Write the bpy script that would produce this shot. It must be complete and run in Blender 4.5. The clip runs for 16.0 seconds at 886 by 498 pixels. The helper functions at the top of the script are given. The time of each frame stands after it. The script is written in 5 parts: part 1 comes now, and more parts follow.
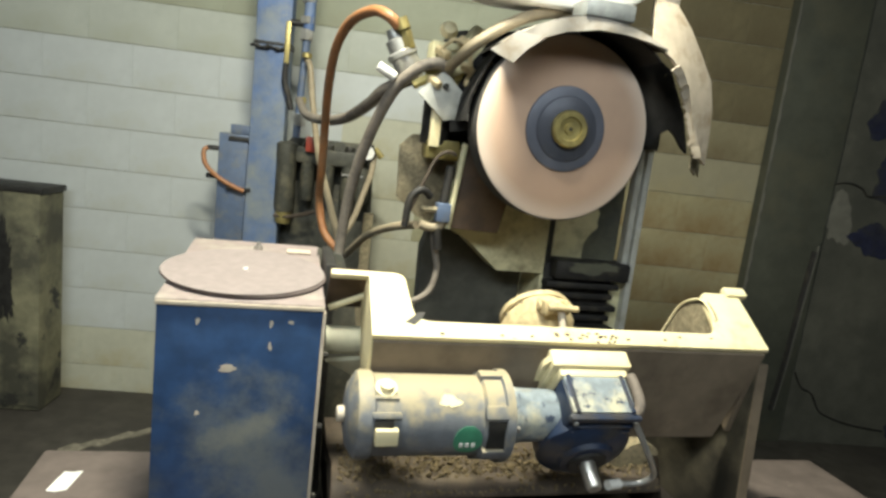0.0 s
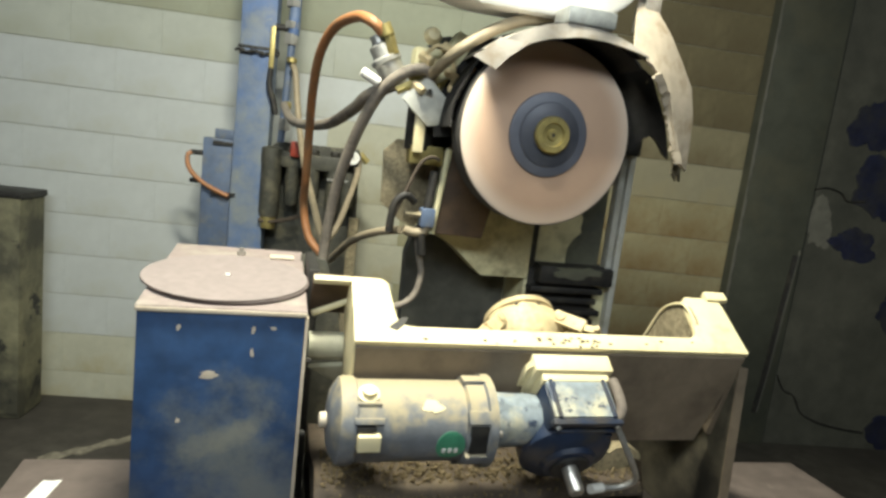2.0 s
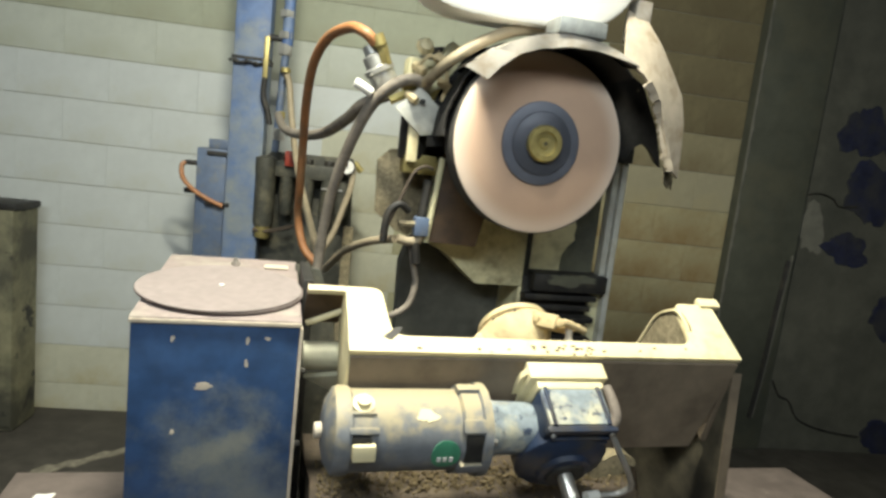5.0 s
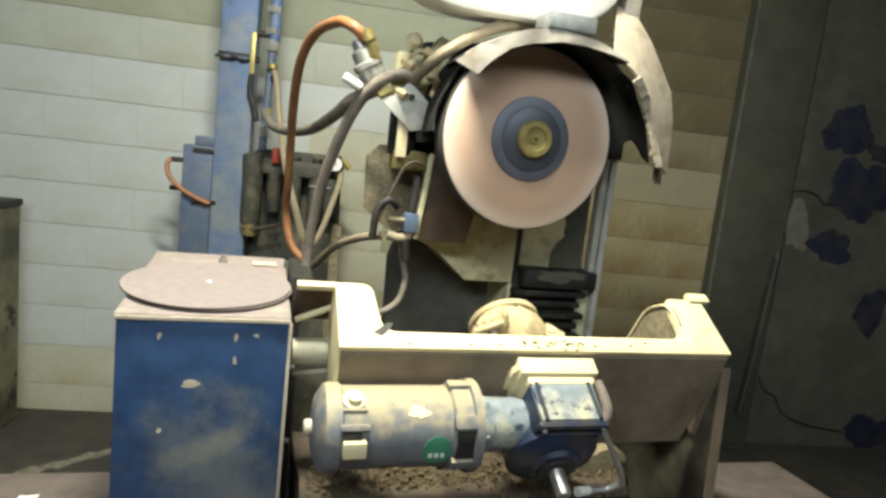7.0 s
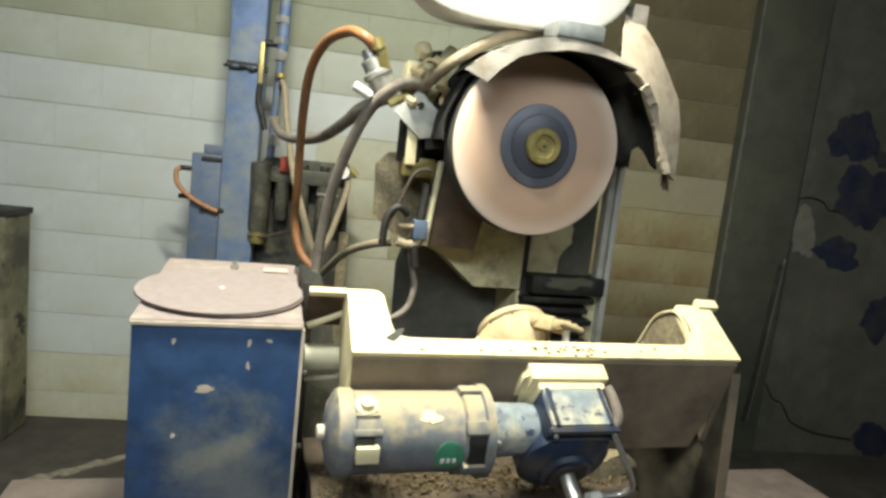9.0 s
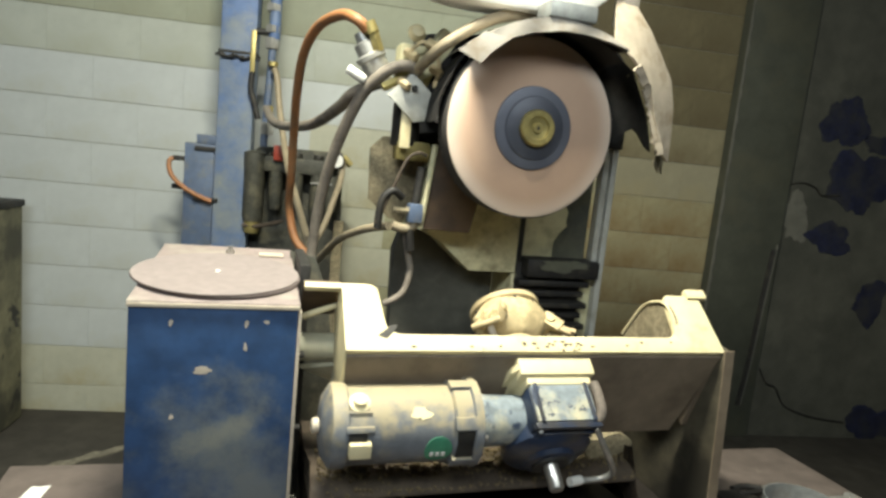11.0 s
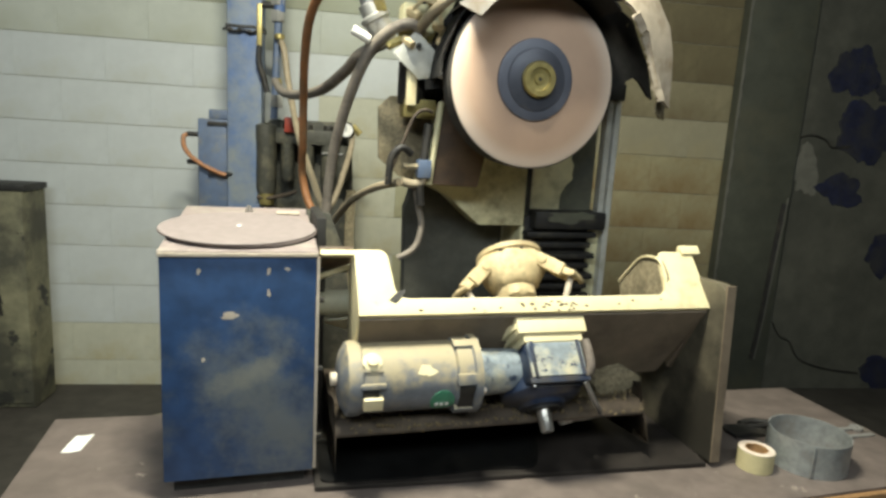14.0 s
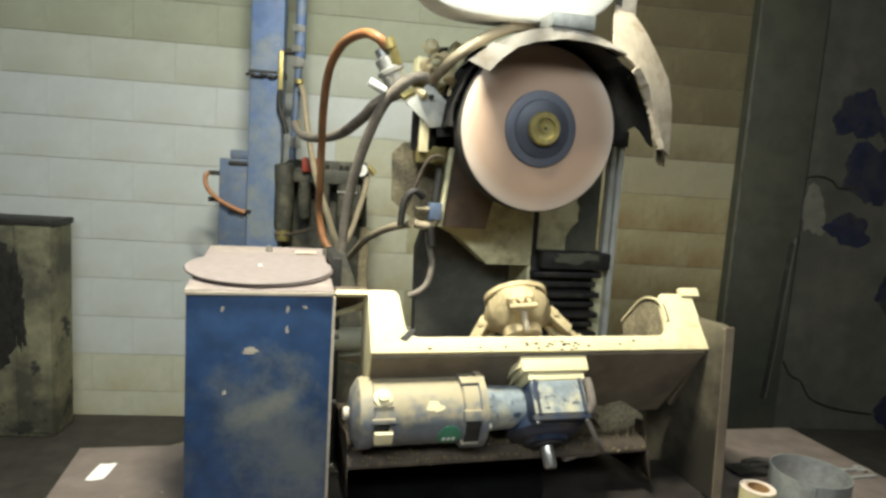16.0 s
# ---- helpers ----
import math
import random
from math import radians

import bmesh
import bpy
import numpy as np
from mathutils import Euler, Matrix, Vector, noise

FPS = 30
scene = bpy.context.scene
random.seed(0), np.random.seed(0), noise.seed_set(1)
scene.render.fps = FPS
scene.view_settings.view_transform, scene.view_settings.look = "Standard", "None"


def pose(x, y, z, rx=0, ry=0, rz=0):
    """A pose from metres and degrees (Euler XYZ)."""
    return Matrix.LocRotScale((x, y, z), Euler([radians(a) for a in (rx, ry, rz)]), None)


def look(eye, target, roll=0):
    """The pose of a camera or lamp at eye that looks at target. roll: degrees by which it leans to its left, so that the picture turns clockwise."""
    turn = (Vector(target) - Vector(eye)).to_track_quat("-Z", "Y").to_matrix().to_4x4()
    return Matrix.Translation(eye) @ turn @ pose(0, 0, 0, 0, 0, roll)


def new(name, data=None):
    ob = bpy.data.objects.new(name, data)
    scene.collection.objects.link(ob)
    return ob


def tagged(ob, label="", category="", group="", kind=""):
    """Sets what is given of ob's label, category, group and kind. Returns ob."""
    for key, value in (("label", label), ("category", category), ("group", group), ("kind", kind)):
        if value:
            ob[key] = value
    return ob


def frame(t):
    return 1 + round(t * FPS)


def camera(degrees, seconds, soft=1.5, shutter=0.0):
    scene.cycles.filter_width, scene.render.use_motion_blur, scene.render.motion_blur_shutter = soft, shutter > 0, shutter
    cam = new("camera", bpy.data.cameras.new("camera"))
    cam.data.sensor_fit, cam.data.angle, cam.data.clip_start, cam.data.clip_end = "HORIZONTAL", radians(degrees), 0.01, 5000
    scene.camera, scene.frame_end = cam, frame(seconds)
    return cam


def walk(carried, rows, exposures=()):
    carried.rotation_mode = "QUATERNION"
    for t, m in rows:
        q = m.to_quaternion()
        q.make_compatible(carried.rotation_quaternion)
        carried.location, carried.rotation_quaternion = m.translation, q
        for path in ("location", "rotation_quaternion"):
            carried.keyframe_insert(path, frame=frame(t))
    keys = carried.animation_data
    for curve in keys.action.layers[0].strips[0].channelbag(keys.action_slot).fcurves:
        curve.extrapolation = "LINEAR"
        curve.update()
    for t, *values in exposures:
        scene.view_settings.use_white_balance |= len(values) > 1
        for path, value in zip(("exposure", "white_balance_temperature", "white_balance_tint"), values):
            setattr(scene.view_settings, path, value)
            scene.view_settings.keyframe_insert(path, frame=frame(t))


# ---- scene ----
cam = camera(72.1, 16.0, soft=2.9)

PATH = [
    (0, (-0.199, -3.157, 1.45), (0.028, -1.197, 1.124), 6.8),
    (0.5, (-0.192, -3.158, 1.447), (0.052, -1.201, 1.113), 6.8),
    (1, (-0.188, -3.158, 1.448), (0.059, -1.201, 1.12), 6.7),
    (1.5, (-0.189, -3.159, 1.45), (0.062, -1.199, 1.141), 6.6),
    (2, (-0.192, -3.16, 1.453), (0.075, -1.201, 1.146), 6.9),
    (2.5, (-0.194, -3.16, 1.453), (0.089, -1.205, 1.142), 7.0),
    (3, (-0.187, -3.161, 1.455), (0.123, -1.213, 1.128), 7.1),
    (3.5, (-0.186, -3.159, 1.454), (0.1, -1.204, 1.142), 7.0),
    (4, (-0.189, -3.16, 1.455), (0.099, -1.205, 1.149), 6.9),
    (4.5, (-0.19, -3.165, 1.457), (0.085, -1.204, 1.176), 6.5),
    (7, (-0.193, -3.158, 1.449), (0.126, -1.204, 1.169), 6.5),
    (7.5, (-0.195, -3.162, 1.448), (0.121, -1.207, 1.168), 6.5),
    (8, (-0.198, -3.169, 1.453), (0.114, -1.21, 1.195), 6.3),
    (8.5, (-0.205, -3.165, 1.449), (0.097, -1.204, 1.194), 6.4),
    (11, (-0.207, -3.172, 1.423), (0.117, -1.218, 1.147), 5.8),
    (11.5, (-0.208, -3.174, 1.407), (0.12, -1.227, 1.088), 5.9),
    (12, (-0.21, -3.172, 1.392), (0.125, -1.23, 1.054), 5.8),
    (12.5, (-0.206, -3.172, 1.381), (0.104, -1.23, 1.015), 4.5),
    (13, (-0.202, -3.168, 1.366), (0.09, -1.229, 0.971), 4.1),
    (13.5, (-0.203, -3.18, 1.364), (0.073, -1.247, 0.933), 5.3),
    (14, (-0.205, -3.235, 1.374), (0.08, -1.287, 1.021), 3.4),
    (14.5, (-0.203, -3.265, 1.387), (0.073, -1.314, 1.044), 3.2),
    (15, (-0.205, -3.282, 1.392), (0.054, -1.323, 1.083), 3.3),
    (15.5, (-0.204, -3.293, 1.4), (0.022, -1.323, 1.142), 3.2),
    (16, (-0.208, -3.3, 1.4), (0.032, -1.33, 1.153), 3.7),
]
walk(cam, [(t, look(eye, target, roll)) for t, eye, target, roll in PATH])

# ---- world, lamps ----
world = bpy.data.worlds.new("world")
scene.world = world
world.use_nodes = True
world.node_tree.nodes["Background"].inputs[0].default_value = (0.75, 0.82, 1.0, 1)
world.node_tree.nodes["Background"].inputs[1].default_value = 0.02


def lamp(name, eye, target, watts, sx, sy, colour):
    d = bpy.data.lights.new(name, "AREA")
    d.shape, d.size, d.size_y, d.energy, d.color = "RECTANGLE", sx, sy, watts, colour
    ob = new(name, d)
    ob.matrix_world = look(eye, target)
    return ob


# fluorescent batten over the bench, and two unseen fill lights added behind the camera
lamp("bench_lamp_light", (-0.28, -2.28, 2.76), (-0.02, -1.85, 0.9), 85, 0.5, 0.10, (1.0, 0.97, 0.785))
lamp("hall_fill_light", (-1.0, -4.5, 3.05), (-0.7, 0.0, 1.0), 58, 2.2, 0.5, (0.865, 0.955, 0.975))
lamp("hall_fill_light", (1.3, -4.7, 3.05), (0.3, -1.0, 0.8), 19, 1.6, 0.5, (0.88, 0.955, 0.94))

# machine axes: u to the right along the bench, v to the back
M = pose(0, -1.9, 0, 0, 0, 8)
I4 = Matrix.Identity(4)
BASE = {}

# ---- materials ----


def mat(name, base, rough=0.6, metal=0.0, vary=0.25, scale=6.0, dirt=None, dirt_amount=0.45, dirt_scale=3.0, bump=0.15, bump_scale=60.0, second=None, second_amount=0.35, second_scale=9.0, spec=0.5):
    """Base colour with fine variation, optional soft dirt and optional sharp second coat (chips, rust), and relief."""
    m = bpy.data.materials.new(name)
    m.use_nodes = True
    nt = m.node_tree
    n, l = nt.nodes, nt.links
    bsdf = n["Principled BSDF"]
    bsdf.inputs["Metallic"].default_value = metal
    bsdf.inputs["Specular IOR Level"].default_value = spec
    co = n.new("ShaderNodeTexCoord").outputs["Object"]

    def noisy(sc, detail=6.0, rough_=0.6):
        t = n.new("ShaderNodeTexNoise")
        t.inputs["Scale"].default_value, t.inputs["Detail"].default_value, t.inputs["Roughness"].default_value = sc, detail, rough_
        l.new(co, t.inputs["Vector"])
        return t.outputs["Fac"]

    def ramp(fac, a, b):
        r = n.new("ShaderNodeMapRange")
        r.inputs[1].default_value, r.inputs[2].default_value = a, b
        l.new(fac, r.inputs[0])
        return r.outputs[0]

    def mix(fac, c1, c2, kind="MIX"):
        x = n.new("ShaderNodeMix")
        x.data_type, x.blend_type = "RGBA", kind
        if hasattr(fac, "links"):
            l.new(fac, x.inputs[0])
        else:
            x.inputs[0].default_value = fac
        for k, c in ((6, c1), (7, c2)):
            if hasattr(c, "links"):
                l.new(c, x.inputs[k])
            else:
                x.inputs[k].default_value = (*c, 1)
        return x.outputs[2]

    dark = tuple(c * (1 - vary) for c in base)
    light = tuple(min(1, c * (1 + vary)) for c in base)
    col = mix(ramp(noisy(scale * 4), 0.35, 0.65), dark, light)
    col = mix(ramp(noisy(scale * 0.7, 3), 0.3, 0.7), col, mix(0.5, col, dark))
    rsock = None
    if dirt:
        f = ramp(noisy(dirt_scale, 8, 0.65), 0.62 - 0.3 * dirt_amount, 0.8 - 0.3 * dirt_amount)
        mm = n.new("ShaderNodeMath")
        mm.operation = "MULTIPLY"
        mm.inputs[1].default_value = 0.85
        l.new(f, mm.inputs[0])
        col = mix(mm.outputs[0], col, dirt)
    if second:
        f = ramp(noisy(second_scale, 10, 0.7), 0.66 - 0.25 * second_amount, 0.69 - 0.25 * second_amount)
        col = mix(f, col, second)
    l.new(col, bsdf.inputs["Base Color"])
    rr = n.new("ShaderNodeMapRange")
    rr.inputs[3].default_value, rr.inputs[4].default_value = max(0.05, rough - 0.12), min(1, rough + 0.15)
    l.new(noisy(scale * 2.3), rr.inputs[0])
    l.new(rr.outputs[0], bsdf.inputs["Roughness"])
    if bump:
        b = n.new("ShaderNodeBump")
        b.inputs["Strength"].default_value, b.inputs["Distance"].default_value = bump, 0.004
        l.new(noisy(bump_scale, 8), b.inputs["Height"])
        l.new(b.outputs[0], bsdf.inputs["Normal"])
    return m


def glow(name, colour, strength):
    m = bpy.data.materials.new(name)
    m.use_nodes = True
    b = m.node_tree.nodes["Principled BSDF"]
    b.inputs["Emission Color"].default_value, b.inputs["Emission Strength"].default_value = (*colour, 1), strength
    return m


WALL_WHITE = mat("block_paint_white", (0.515, 0.545, 0.54), 0.5, vary=0.05, scale=3, dirt=(0.40, 0.405, 0.335), dirt_amount=0.35, dirt_scale=1.6, bump=0.25, bump_scale=90)
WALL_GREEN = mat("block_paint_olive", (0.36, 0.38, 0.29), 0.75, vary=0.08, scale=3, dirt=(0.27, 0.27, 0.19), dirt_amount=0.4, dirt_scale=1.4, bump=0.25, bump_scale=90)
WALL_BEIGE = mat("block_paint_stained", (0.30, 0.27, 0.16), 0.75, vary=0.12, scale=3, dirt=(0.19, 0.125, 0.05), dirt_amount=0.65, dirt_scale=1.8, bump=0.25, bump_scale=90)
WALL_BROWN = mat("block_paint_brown", (0.135, 0.113, 0.06), 0.75, vary=0.15, scale=3, dirt=(0.09, 0.07, 0.035), dirt_amount=0.5, dirt_scale=1.8, bump=0.25, bump_scale=90)
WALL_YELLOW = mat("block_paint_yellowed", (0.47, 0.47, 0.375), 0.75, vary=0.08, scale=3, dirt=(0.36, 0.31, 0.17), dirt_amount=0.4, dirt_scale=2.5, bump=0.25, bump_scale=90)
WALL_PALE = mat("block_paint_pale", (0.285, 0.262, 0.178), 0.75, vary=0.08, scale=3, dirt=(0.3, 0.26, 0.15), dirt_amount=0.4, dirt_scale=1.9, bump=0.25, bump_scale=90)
WALL_MID = mat("block_paint_mid", (0.46, 0.485, 0.43), 0.65, vary=0.07, scale=3, dirt=(0.33, 0.335, 0.25), dirt_amount=0.4, dirt_scale=1.5, bump=0.25, bump_scale=90)
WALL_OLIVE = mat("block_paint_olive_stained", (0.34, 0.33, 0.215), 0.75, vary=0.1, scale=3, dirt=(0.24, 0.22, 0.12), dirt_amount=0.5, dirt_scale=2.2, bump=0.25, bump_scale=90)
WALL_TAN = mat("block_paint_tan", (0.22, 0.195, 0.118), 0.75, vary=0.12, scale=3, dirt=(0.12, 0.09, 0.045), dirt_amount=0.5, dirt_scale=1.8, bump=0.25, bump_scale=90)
SKIRT = mat("grimy_grey_sheet", (0.085, 0.085, 0.07), 0.6, vary=0.25, scale=4, dirt=(0.03, 0.03, 0.025), dirt_amount=0.5, dirt_scale=5)
PLASTER = mat("bare_plaster", (0.14, 0.137, 0.115), 0.85, vary=0.2, scale=6, dirt=(0.08, 0.08, 0.065), dirt_amount=0.5, dirt_scale=6)
MORTAR = mat("mortar", (0.31, 0.305, 0.25), 0.9, bump=0.4)
DARK_WALL = mat("dark_plaster", (0.078, 0.078, 0.062), 0.8, vary=0.2, scale=2, dirt=(0.035, 0.037, 0.03), dirt_amount=0.5, dirt_scale=1.1, bump=0.4, bump_scale=25)
PIER = mat("dark_pier_paint", (0.058, 0.062, 0.046), 0.75, vary=0.2, scale=2, dirt=(0.085, 0.08, 0.05), dirt_amount=0.4, dirt_scale=1.5, bump=0.3, bump_scale=30)
BLUE_PATCH = mat("old_blue_paint", (0.012, 0.015, 0.04), 0.6, vary=0.35, scale=6, dirt=(0.03, 0.03, 0.032), dirt_amount=0.6, dirt_scale=7)
FLOOR = mat("oily_concrete", (0.066, 0.06, 0.05), 0.7, vary=0.3, scale=3, dirt=(0.034, 0.03, 0.026), dirt_amount=0.6, dirt_scale=1.3, bump=0.4, bump_scale=40)
FLOOR_PALE = mat("pale_floor_patch", (0.24, 0.22, 0.17), 0.8, vary=0.3, scale=9, dirt=(0.1, 0.09, 0.07), dirt_amount=0.5, dirt_scale=8)
HALL = mat("hall_paint", (0.2, 0.2, 0.18), 0.8, vary=0.1)
TABLE = mat("bench_top", (0.145, 0.118, 0.105), 0.55, vary=0.2, scale=5, dirt=(0.09, 0.075, 0.065), dirt_amount=0.4, dirt_scale=3.5, bump=0.2, second=(0.3, 0.26, 0.22), second_amount=0.15, second_scale=14)
BENCH_WOOD = mat("bench_edge_wood", (0.33, 0.19, 0.085), 0.6, vary=0.3, scale=8)
OILY = mat("oily_steel", (0.022, 0.018, 0.0155), 0.55, 0.1, vary=0.4, scale=7, dirt=(0.042, 0.034, 0.029), dirt_amount=0.3, dirt_scale=4)
STEEL_DARK = mat("blackened_steel", (0.028, 0.027, 0.025), 0.55, 0.3, vary=0.4, scale=8, dirt=(0.07, 0.062, 0.045), dirt_amount=0.3, dirt_scale=6)
BLUE = mat("worn_blue_paint", (0.023, 0.06, 0.148), 0.5, vary=0.25, scale=6, dirt=(0.10, 0.115, 0.12), dirt_amount=0.25, dirt_scale=8, bump=0.12, second=(0.28, 0.27, 0.22), second_amount=-0.2, second_scale=22)
BLUE_POST = mat("post_blue_paint", (0.08, 0.14, 0.295), 0.55, vary=0.2, scale=4, dirt=(0.23, 0.25, 0.235), dirt_amount=0.6, dirt_scale=3.2, bump=0.15, second=(0.3, 0.3, 0.2), second_amount=0.0, second_scale=13)
BLUE_GREY = mat("grey_blue_enamel", (0.09, 0.125, 0.2), 0.5, vary=0.15, scale=5, dirt=(0.16, 0.16, 0.15), dirt_amount=0.4, dirt_scale=13)
LID = mat("dusty_lid", (0.25, 0.205, 0.195), 0.7, vary=0.15, scale=8, dirt=(0.34, 0.31, 0.26), dirt_amount=0.35, dirt_scale=11)
LID_EDGE = mat("pale_edge_paint", (0.55, 0.48, 0.38), 0.6, vary=0.12, dirt=(0.4, 0.33, 0.25), dirt_amount=0.4, dirt_scale=23.4)
ABRASIVE = mat("abrasive_paper", (0.23, 0.195, 0.19), 0.85, vary=0.1, scale=12, bump=0.25, bump_scale=400)
ABRASIVE_EDGE = mat("abrasive_backing", (0.09, 0.065, 0.055), 0.8)
WHEEL = mat("wheel_face", (0.53, 0.365, 0.265), 0.85, vary=0.04, scale=3, bump=0.1, bump_scale=300)


def worn_edge(m, r0, r1, colour):
    """Blends towards colour from the radius r0 to r1 about the mesh's own y axis."""
    n, l = m.node_tree.nodes, m.node_tree.links
    bsdf = n["Principled BSDF"]
    old = bsdf.inputs["Base Color"].links[0].from_socket
    sep, mul = n.new("ShaderNodeSeparateXYZ"), n.new("ShaderNodeCombineXYZ")
    l.new(n.new("ShaderNodeTexCoord").outputs["Object"], sep.inputs[0])
    l.new(sep.outputs[0], mul.inputs[0])
    l.new(sep.outputs[2], mul.inputs[2])
    ln = n.new("ShaderNodeVectorMath")
    ln.operation = "LENGTH"
    l.new(mul.outputs[0], ln.inputs[0])
    mr = n.new("ShaderNodeMapRange")
    mr.interpolation_type = "SMOOTHSTEP"
    mr.inputs[1].default_value, mr.inputs[2].default_value = r0, r1
    l.new(ln.outputs["Value"], mr.inputs[0])
    x = n.new("ShaderNodeMix")
    x.data_type = "RGBA"
    l.new(mr.outputs[0], x.inputs[0])
    l.new(old, x.inputs[6])
    x.inputs[7].default_value = (*colour, 1)
    l.new(x.outputs[2], bsdf.inputs["Base Color"])


worn_edge(WHEEL, 0.155, 0.202, (0.70, 0.57, 0.47))
WHEEL_RIM = mat("wheel_tread", (0.06, 0.055, 0.05), 0.9, vary=0.2, bump=0.4, bump_scale=200)
FLANGE = mat("blue_grey_flange", (0.15, 0.16, 0.2), 0.42, 0.3, vary=0.12, scale=5)
COLLAR = mat("dark_steel_collar", (0.105, 0.112, 0.14), 0.38, 0.4, vary=0.12, scale=5)
RAIL_MAT = mat("pale_rail_metal", (0.55, 0.55, 0.5), 0.5, 0.1, vary=0.12, scale=10, dirt=(0.3, 0.28, 0.2), dirt_amount=0.35, dirt_scale=8)
BRASS = mat("dull_brass", (0.42, 0.35, 0.14), 0.45, 0.7, vary=0.2, scale=20, dirt=(0.2, 0.17, 0.08), dirt_amount=0.3, dirt_scale=20)
GUARD = mat("guard_sheet", (0.33, 0.305, 0.27), 0.55, 0.15, vary=0.15, scale=6, dirt=(0.22, 0.175, 0.12), dirt_amount=0.4, dirt_scale=15.6)
SHOULDER = mat("beige_guard_sheet", (0.46, 0.395, 0.31), 0.6, 0.1, vary=0.15, scale=8, dirt=(0.27, 0.21, 0.13), dirt_amount=0.4, dirt_scale=18)
# near-black with sparse tan flecks
GUARD_IN = mat("black_guard_inside", (0.011, 0.010, 0.009), 0.85, vary=0.4, scale=12, second=(0.16, 0.13, 0.07), second_amount=-0.1, second_scale=16, bump=0.5)
CREAM = mat("cream_paint", (0.72, 0.635, 0.395), 0.5, vary=0.08, scale=5, dirt=(0.48, 0.37, 0.2), dirt_amount=0.25, dirt_scale=15.6, second=(0.16, 0.11, 0.06), second_amount=-0.08, second_scale=24, bump=0.1)
# grimy cream, darkened further so that shade is part of the colour
CREAM_GRIME_SHADE = mat("grimy_shaded_cream_paint", (0.18, 0.142, 0.10), 0.55, vary=0.15, scale=5, dirt=(0.11, 0.085, 0.06), dirt_amount=0.45, dirt_scale=9.1, bump=0.15)
# dark oil, and the cradle's shadow on the plate, both in the colour
PLATE = mat("oil_and_shade_dark_plate", (0.12, 0.105, 0.072), 0.55, vary=0.2, scale=6, dirt=(0.012, 0.011, 0.009), dirt_amount=0.95, dirt_scale=3.2, bump=0.15)
CREAM_PALE = mat("pale_green_cream", (0.46, 0.45, 0.34), 0.55, vary=0.12, scale=5, dirt=(0.25, 0.22, 0.14), dirt_amount=0.35, dirt_scale=13)
TAN = mat("tan_machine_paint", (0.64, 0.60, 0.38), 0.55, vary=0.12, scale=5, dirt=(0.2, 0.17, 0.1), dirt_amount=0.3, dirt_scale=8, bump=0.1)
BROWN = mat("brown_plate", (0.10, 0.065, 0.04), 0.6, 0.1, vary=0.25, scale=5, dirt=(0.06, 0.04, 0.03), dirt_amount=0.4, dirt_scale=13)
STAIN = mat("oil_stained_paint", (0.12, 0.12, 0.085), 0.6, vary=0.2, scale=6, dirt=(0.055, 0.058, 0.05), dirt_amount=0.55, dirt_scale=9)
# oil black, deepened to stand in for the shade below the motor
OIL_SHADE = mat("black_oil_shade", (0.006, 0.006, 0.006), 0.55, vary=0.4, scale=5, dirt=(0.012, 0.011, 0.009), dirt_amount=0.4, dirt_scale=7, spec=0.25)
RUST = mat("rusty_steel", (0.065, 0.048, 0.034), 0.8, vary=0.35, scale=9, dirt=(0.11, 0.085, 0.055), dirt_amount=0.5, dirt_scale=10.4, bump=0.4)
MOTOR = mat("motor_grey_paint", (0.15, 0.162, 0.18), 0.6, 0.0, vary=0.2, scale=11, dirt=(0.24, 0.215, 0.16), dirt_amount=0.4, dirt_scale=19, bump=0.12, second=(0.085, 0.075, 0.06), second_amount=0.12, second_scale=26)


def dusty(m, colour, lo, hi, most=0.9):
    """Dust that has settled on what faces up, broken by noise."""
    n, l = m.node_tree.nodes, m.node_tree.links
    bsdf = n["Principled BSDF"]
    old = bsdf.inputs["Base Color"].links[0].from_socket
    co = n.new("ShaderNodeTexCoord")
    sep, nz_ = n.new("ShaderNodeSeparateXYZ"), n.new("ShaderNodeTexNoise")
    l.new(co.outputs["Normal"], sep.inputs[0])
    l.new(co.outputs["Object"], nz_.inputs["Vector"])
    nz_.inputs["Scale"].default_value, nz_.inputs["Detail"].default_value = 38, 9
    add = n.new("ShaderNodeMath")
    add.operation = "MULTIPLY_ADD"
    add.inputs[1].default_value = 1.9
    l.new(nz_.outputs["Fac"], add.inputs[0])
    l.new(sep.outputs[2], add.inputs[2])
    mr = n.new("ShaderNodeMapRange")
    mr.interpolation_type = "SMOOTHSTEP"
    mr.inputs[1].default_value, mr.inputs[2].default_value, mr.inputs[4].default_value = lo + 0.95, hi + 0.95, most
    l.new(add.outputs[0], mr.inputs[0])
    x = n.new("ShaderNodeMix")
    x.data_type = "RGBA"
    l.new(mr.outputs[0], x.inputs[0])
    l.new(old, x.inputs[6])
    x.inputs[7].default_value = (*colour, 1)
    l.new(x.outputs[2], bsdf.inputs["Base Color"])


dusty(MOTOR, (0.37, 0.315, 0.20), 0.1, 0.95, 0.9)


